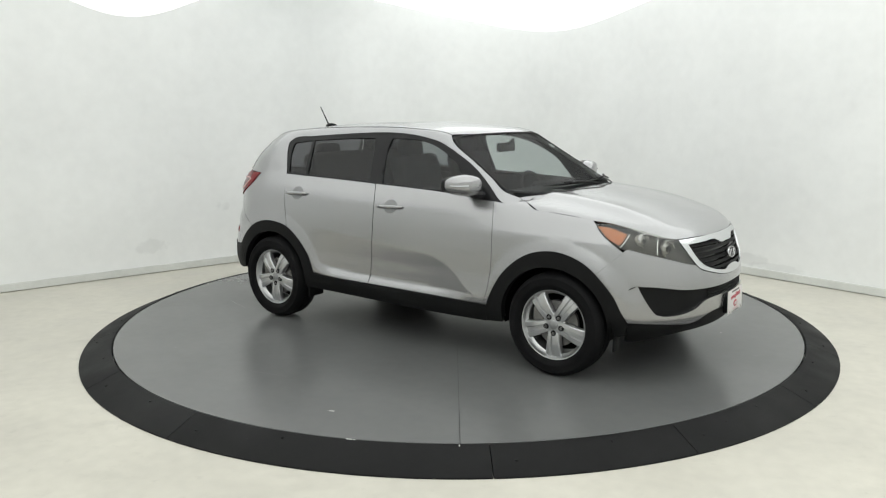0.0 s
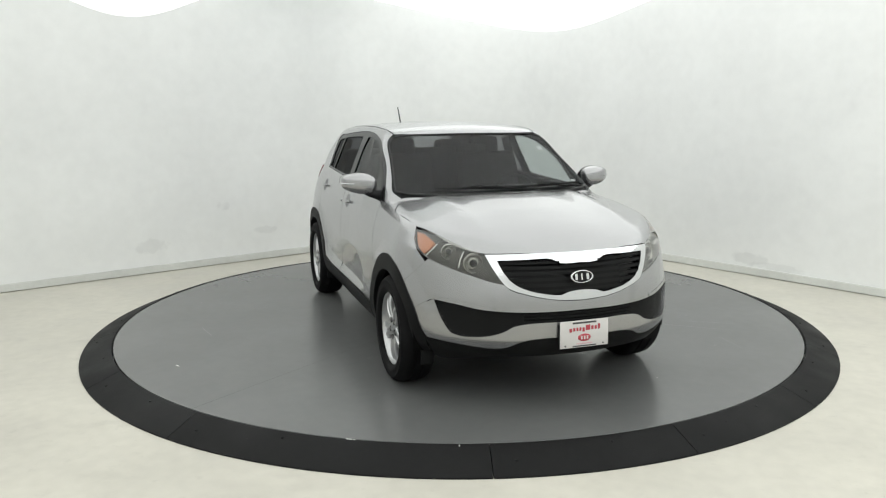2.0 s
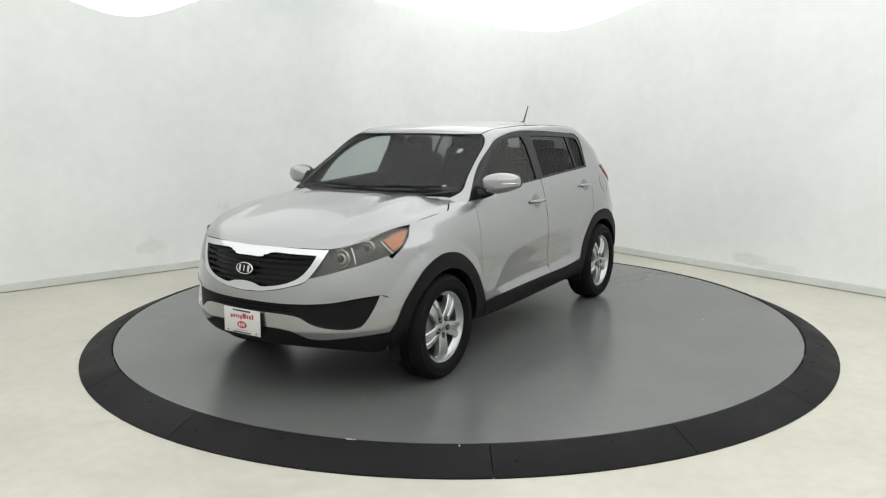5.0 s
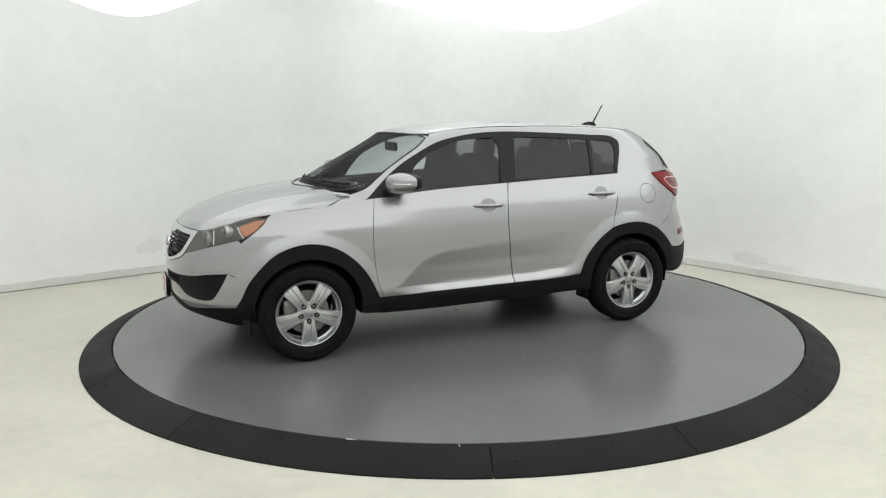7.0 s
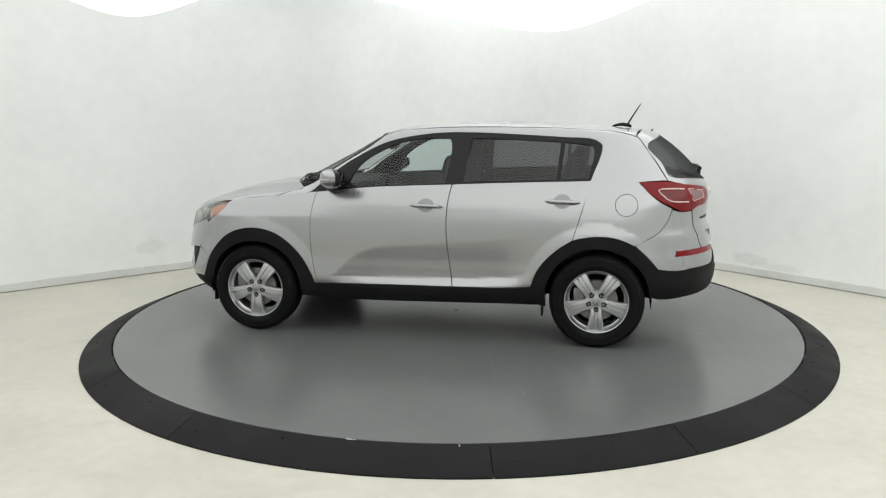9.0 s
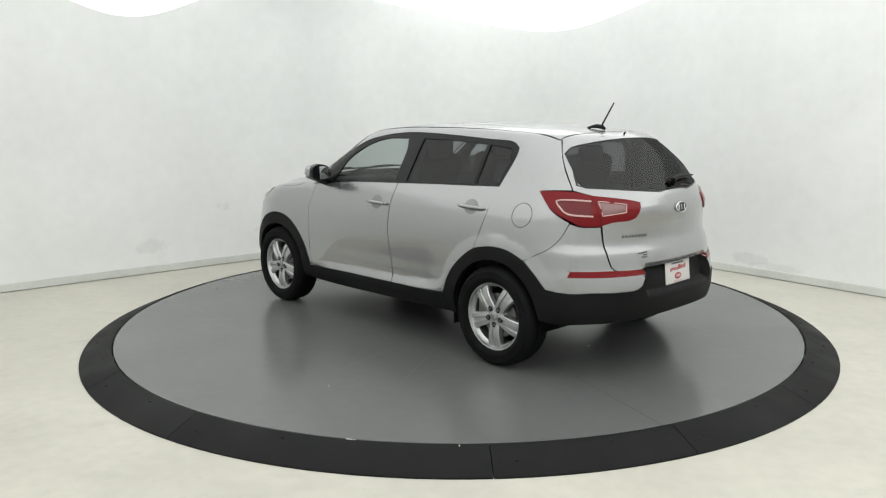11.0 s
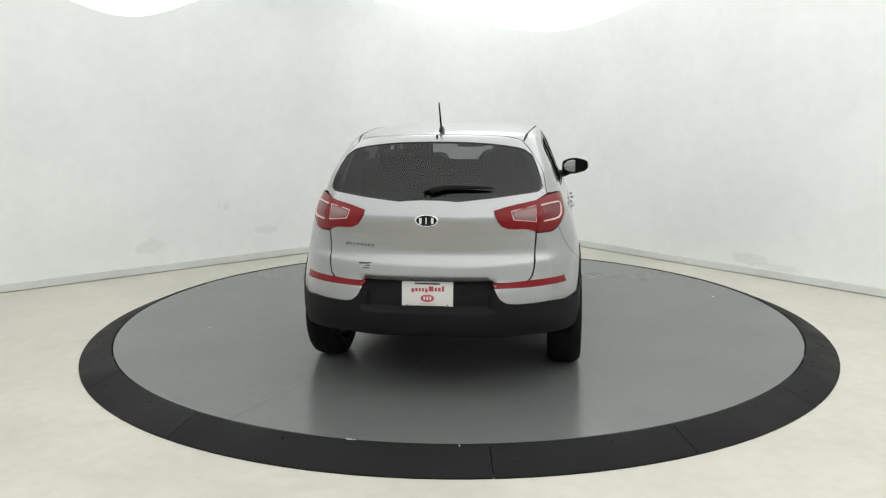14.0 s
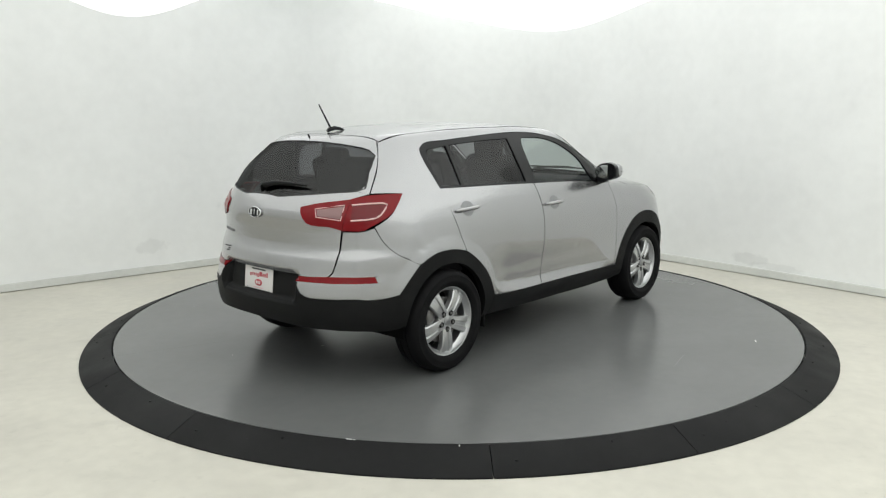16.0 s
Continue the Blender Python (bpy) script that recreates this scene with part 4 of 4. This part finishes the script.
def wheel(x, s):
    """Tyre, five twin-ribbed spokes in a dished rim, nuts and brake disc; built facing +y."""
    w = tagged(new("wheel"), "alloy wheel with five broad spokes and black tyre")
    w.parent = car
    w.matrix_basis = Matrix.Translation((x, (.800 if x > 0 else .809) * s, HUB_Z)) @ (Matrix() if s > 0 else Matrix.Rotation(math.pi, 4, "Z"))
    R = TYRE_R
    prof = [(.222, .072), (.233, .096), (.238, .103), (.262, .112), (.268, .1135), (.274, .112), (.300, .110), (.306, .111), (.312, .106), (.322, .099), (.334, .080), (R - .001, .055), (R, .04), (R, .032), (R - .007, .031), (R - .007, .025), (R, .024), (R, -.024), (R - .007, -.025), (R - .007, -.031), (R, -.032), (R, -.04),
            (R - .001, -.055), (.334, -.080), (.320, -.100), (.300, -.110), (.262, -.110), (.232, -.098), (.222, -.072)]
    part("tyre", lathe(prof, 72, "Y"), TYRE, w, "black rubber tyre")
    rim = part("rim", lathe([(.205, -.095), (.2, .02), (.200, .050), (.210, .058), (.219, .076), (.223, .088), (.229, .090), (.233, .086), (.231, .07)], 72, "Y"), ALLOY, w, "silver alloy rim")
    for k in range(5):
        a = radians(90 + 36 + 72 * k)
        bm = bmesh.new()
        rows = []
        for q in np.linspace(0, 1, 8):
            r = .045 + q * .174
            half = .034 + .026 * q ** 1.3 + .006 * (1 - q)
            y = .078 - .004 * (1 - q) + .008 * math.sin(q * math.pi) - .012 * q ** 4
            row = []
            for u, dz in ((-1, -.040), (-1, -.006), (-.88, .001), (-.34, .003), (-.22, -.007), (.22, -.007), (.34, .003), (.88, .001), (1, -.006), (1, -.040)):
                lx = u * half
                row.append(bm.verts.new((r * math.cos(a) - lx * math.sin(a), y + dz, r * math.sin(a) + lx * math.cos(a))))
            rows.append(row)
        for p, q in zip(rows, rows[1:]):
            for j in range(9):
                bm.faces.new((p[j], p[j + 1], q[j + 1], q[j]))
        bmesh.ops.recalc_face_normals(bm, faces=bm.faces)
        part("spoke", smooth(bm, 30), ALLOY, w)
        b = a
        part("wheel_nut", lathe([(0, .085), (.009, .084), (.0105, .080), (.0105, .060)], 6, "Y", (.057 * math.cos(b), 0, .057 * math.sin(b))), BRAKE, w)
        # shade of the nut's recess, laid on as a black ring
        part("nut_well_shade", lathe([(.0105, .0770), (.0185, .0805), (.0195, .074)], 16, "Y", (.057 * math.cos(b), 0, .057 * math.sin(b))), GLOSS, w)
    part("hub", lathe([(0, .076), (.03, .0765), (.062, .0755), (.078, .066), (.08, .03)], 40, "Y"), ALLOY, w)
    part("cap", lathe([(0, .0845), (.026, .0835), (.030, .081), (.031, .074)], 32, "Y"), HUBCAP, w)
    part("brake_disc", lathe([(.05, .03), (.15, .03), (.152, .025), (.152, .01), (.05, .01)], 48, "Y"), BRAKE, w, "grey steel brake disc")
    part("caliper", box(.075, .06, .13, (.128, .025, .03), .012), BRAKE, w)
    part("barrel", lathe([(.198, -.09), (.15, -.06), (.0, -.055)], 48, "Y"), DARK, w)
    # a dark liner closes the arch behind the wheel
    part("wheel_liner", lathe([(.385, .86), (.395, .50), (0, .49)], 40, "Y", start=170, sweep=200) if s > 0 else lathe([(.385, -.86), (.395, -.50), (0, -.49)], 40, "Y", start=170, sweep=200), LINER, car).location = (x, 0, HUB_Z + .02)


def mirror(s):
    c = Vector((.645, .925 * s, 1.185))
    def bowl(x0, x1, grow, power=.60):
        """Rounded box, fuller towards the door; x0 cuts its back flat."""
        bm = bmesh.new()
        bmesh.ops.create_uvsphere(bm, u_segments=40, v_segments=24, radius=1)
        for v in bm.verts:
            x, y, z = (math.copysign(abs(q) ** power, q) for q in v.co)
            nx = x1 * x if x > 0 else x0 * min(1, -x * 2.2)
            ny = .118 * grow * y
            nz = .074 * grow * z * (1 - .30 * max(0, y) - .06 * max(0, -y)) * (1 - .10 * max(0, x))
            v.co = (nx - .045 * max(0, y) ** 2 - .018 * y, ny * s, nz + .008 * y)
        if s < 0:
            bmesh.ops.reverse_faces(bm, faces=bm.faces)
        return moved(bm, Matrix.Translation(c))
    m = part("mirror", smooth(bowl(-.012, .085, 1), 60), PAINT, car, "silver door mirror with black back")
    part("mirror_shell", smooth(bowl(-.052, .0, .975), 60), GLOSS, m, "black mirror back")
    face = lathe([(0, .0), (.9, .0), (1, -.002)], 36)
    bmesh.ops.transform(face, matrix=Matrix.Translation(c + Vector((-.058, -.02 * s, -.002))) @ Matrix.Rotation(radians(-14 * s), 4, "Z") @ Matrix.Rotation(-math.pi / 2, 4, "Y") @ Matrix.Diagonal((.055, .082, 1, 1)), verts=face.verts)
    part("mirror_glass", face, MIRROR, m, "mirror glass")
    part("turn_signal", tube([c + Vector((.088 * math.cos(t) ** .60 - .045 * math.sin(t) ** 1.2 - .018 * math.sin(t) ** .6, .121 * math.sin(t) ** .60 * s, .002)) for t in np.linspace(.2, 1.35, 14)], .0045, 6), CHROME, m, "slim chrome turn signal")
    part("stalk", tube([(.70, .76 * s, 1.105), (.69, .81 * s, 1.108), (.68, .86 * s, 1.122), (.67, .91 * s, 1.15)], .034, 12, taper=[1.2, 1, .85, .7]), GLOSS, m, "black mirror stalk")


def fittings(rg):
    # aerial, washer nozzle, wipers, badges and plates
    a = part("antenna", tube([(-1.39, 0, 1.551), (-1.43, 0, 1.560), (-1.48, 0, 1.566), (-1.53, 0, 1.556), (-1.545, 0, 1.545)], .015, 12, taper=[.15, .75, 1, 1, .6]), GLOSS, car, "black roof antenna")
    part("mast", tube([(-1.515, 0, 1.566), (-1.56, 0, 1.64), (-1.612, 0, 1.725)], .0058, 8, taper=[1.2, 1, .75]), GLOSS, a)
    part("washer_nozzle", tube([(-1.70, 0, 1.50), (-1.703, 0, 1.516), (-1.712, 0, 1.528)], .007, 8, taper=[1.3, 1, .8]), GLOSS, car)
    p = lifted(R_((.01, 1.205), (.10, 1.222), (.24, 1.222), (.37, 1.216)), .022) * [1, -1, 1]
    w = part("rear_wiper", tube(p, .014, 8, taper=[1.3, 1.1, .8, .4]), BLACK, car, "black rear wiper")
    part("pivot", lathe([(0, .02), (.022, .016), (.028, -.01)], 20, "X", tuple(lifted(R_((0, 1.195)), .006)[0])), BLACK, w)
    for y0, y1 in ((-.48, .16), (.06, .62)):
        ys = np.linspace(y0, y1, 10)
        pts = np.array([lifted(F_((abs(y), 1.15 + .012 * abs(y))), .012)[0] * [1, 1 if y >= 0 else -1, 1] for y in ys])
        wp = part("wiper", tube(pts, .007, 8, taper=np.linspace(.8, 1.2, 10)), BLACK, car, "black windshield wiper")
        part("arm", tube([pts[3] + [0, 0, .010], pts[6] + [.015, 0, .006], pts[9] + [.04, .01, -.025]], .007, 8), BLACK, wp)
        part("joint", box(.03, .05, .014, tuple(pts[4] + [.004, 0, .006]), .005), BLACK, wp)
    c = lifted(N_((0, .75)), .012)[0]
    badge("emblem", tuple(c), (1, 0, .22), .142, .072, car)
    c = lifted(R_((0, 1.05)), .004)[0]
    badge("emblem", tuple(c), (-1, 0, .10), .140, .070, car)
    number_plate((2.190, 0, .435), (1, 0, .03), car)
    number_plate((-2.150, 0, .613), (-1, 0, .10), car)
    part("plate_bracket", box(.03, .30, .12, (2.172, 0, .43), .004), BLACK, car)
    # lettering on the tailgate, as plain bars
    for k in range(8):
        q = lifted(R_((.50 - .024 * k, .895)), .002)[0]
        part("badge_bar", box(.004, .015, .016, tuple(q), .001, 1), BADGE, car)
    for k, (y, z, wd) in enumerate(((.36, .79, .11), (.36, .775, .03), (.36, .762, .06))):
        q = lifted(R_((y, z)), .001)[0]
        part("dealer_bar", box(.003, wd, .008, tuple(q), .0008, 1), PLATE_DARK if k < 2 else BADGE, car)
    f = [(-1.505 + .078 * math.cos(t), 1.014 + .076 * math.sin(t)) for t in np.linspace(0, 2 * math.pi, 40, endpoint=False)]
    part("fuel_flap", tube(lifted(S(*f), -.0012), .0026, 6, True), SEAL, car, "round fuel flap seam")
    for s in (1, -1):
        part("front_mud_flap", box(.012, .08, .09, (1.70, .775 * s, .235), .004), BLACK, car)
        part("rear_mud_flap", box(.012, .16, .10, (-.925, .80 * s, .245), .004), BLACK, car)


def cabin():
    part("underbody", box(1.72, 1.60, .30, (-.03, 0, .40), .03), DARK, car, "dark underbody")
    part("engine_bay", box(1.05, 1.10, .5, (1.40, 0, .52), .05), DARK, car)
    part("rear_well", box(1.05, 1.10, .5, (-1.42, 0, .55), .05), DARK, car)
    part("front_beam", box(.12, 1.10, .40, (1.88, 0, .52), .03), DARK, car)
    part("rear_beam", box(.12, 1.10, .40, (-1.94, 0, .55), .03), DARK, car)
    part("exhaust", tube([(-1.5, -.38, .36), (-1.80, -.38, .36), (-1.95, -.38, .345)], .024, 12), DARK, car, "dark exhaust pipe")
    part("axle", tube([(-1.32, -.65, .30), (-1.32, .65, .30)], .05, 12), DARK, car)
    part("cabin_floor", box(2.9, 1.50, .04, (-.45, 0, .58), .01), TRIM, car)
    for s in (1, -1):
        part("door_card", box(1.95, .05, .52, (-.30, .765 * s, .86), .03), TRIM, car, "dark door lining")
    part("load_cover", box(.50, 1.20, .05, (-1.52, 0, 1.06), .02), TRIM, car, "dark load cover")
    part("boot_side", box(.5, 1.2, .4, (-1.50, 0, .84), .03), TRIM, car)
    d = part("dashboard", join(box(.46, 1.44, .34, (.80, 0, .94), .09, 4), box(.18, .42, .09, (.62, .37, 1.085), .035, 3)), TRIM, car, "dark dashboard")
    sw = lathe([(.165 + .014 * math.cos(t), .014 * math.sin(t)) for t in np.linspace(0, 2 * math.pi, 9)[:-1]], 40, "X", closed=True)
    bmesh.ops.transform(sw, matrix=Matrix.Translation((.44, .37, 1.03)) @ Matrix.Rotation(radians(-22), 4, "Y"), verts=sw.verts)
    st = part("steering_wheel", sw, TRIM, car, "dark steering wheel")
    part("spokes", moved(join(box(.03, .31, .05, bevel=.01), box(.05, .12, .13, bevel=.02)), Matrix.Translation((.45, .37, 1.02)) @ Matrix.Rotation(radians(-22), 4, "Y")), TRIM, st)
    def seat(x, y, w, name="seat"):
        q = part(name, join(moved(box(.52, w, .16, bevel=.05, seg=4), Matrix.Translation((x + .20, y, .76))), moved(box(.15, w, .62, bevel=.06, seg=4), Matrix.Translation((x - .10, y, 1.04)) @ Matrix.Rotation(radians(-14), 4, "Y"))), FABRIC, car, "dark fabric seat")
        return q
    def headrest(x, y, z, q):
        part("headrest", moved(box(.10, .25, .17, bevel=.045, seg=4), Matrix.Translation((x, y, z)) @ Matrix.Rotation(radians(-8), 4, "Y")), FABRIC, q)
        for e in (-.06, .06):
            part("headrest_post", tube([(x + .03, y + e, z - .18), (x + .005, y + e, z - .06)], .006, 6), CHROME, q)
    for y in (.37, -.37):
        headrest(-.255, y, 1.385, seat(-.05, y, .50))
    b = seat(-.98, 0, 1.28, "rear_bench")
    for y in (.36, -.36):
        headrest(-1.17, y, 1.33, b)
    roof = [(x, y) for x in np.linspace(.25, -1.6, 20) for y in np.linspace(-.5, .5, 9)]
    p = shoot(*chart("top", *np.array(roof).T))[0] - [0, 0, .045]
    bm = bmesh.new()
    vs = [bm.verts.new(q) for q in p]
    for i in range(19):
        for j in range(8):
            bm.faces.new((vs[i * 9 + j], vs[i * 9 + j + 1], vs[i * 9 + 10 + j], vs[i * 9 + 9 + j])).smooth = True
    part("headliner", bm, HEADLINER, car, "light grey headliner")
    rm = part("rear_view_mirror", moved(box(.035, .24, .07, bevel=.015, seg=3), Matrix.Translation((.40, 0, 1.40))), GLOSS, car, "black rear view mirror")
    part("stem", tube([(.42, 0, 1.42), (.47, 0, 1.462)], .012, 8), GLOSS, rm)
    for s in (1, -1):
        part("belt_post", tube([(-.30, .70 * s, .9), (-.31, .67 * s, 1.2), (-.32, .60 * s, 1.46)], .035, 8), TRIM, car)
        part("rear_pillar_lining", tube([(-1.42, .66 * s, 1.10), (-1.46, .60 * s, 1.26), (-1.48, .53 * s, 1.42)], .05, 8), TRIM, car)
    for y, z, wd, hh in ((.52, 1.40, .04, .05), (.62, 1.18, .03, .02)):
        q = lifted(F_((y, z)), -.008)[0]
        part("sticker", moved(box(.002, wd, hh, bevel=.0005, seg=1), Matrix.Translation(q) @ Matrix.Rotation(radians(-58), 4, "Y")), STICKER, car, "small white windshield sticker")


doors()
RG = windows()
shell(RG)
FB, RB = bumpers()
cladding()
lamps()
grille(FB)
for hx in (HUB_X, -HUB_X):
    for sd in (1, -1):
        wheel(hx, sd)
for sd in (1, -1):
    mirror(sd)
fittings(RG)
cabin()


# ---- what moves: the deck turns steadily and carries the car ----
def motions():
    rows_deck, rows_car = [], []
    for k in range(65):
        t = k * .25
        m = pose(0, 0, 0, 0, 0, -35.62 - 17.236 * t)
        rows_deck.append((t, Matrix.Translation(CENTRE) @ m))
        rows_car.append((t, m @ pose(.1364, -.0753, 0)))
    walk(deck, rows_deck)
    walk(car, rows_car)


motions()
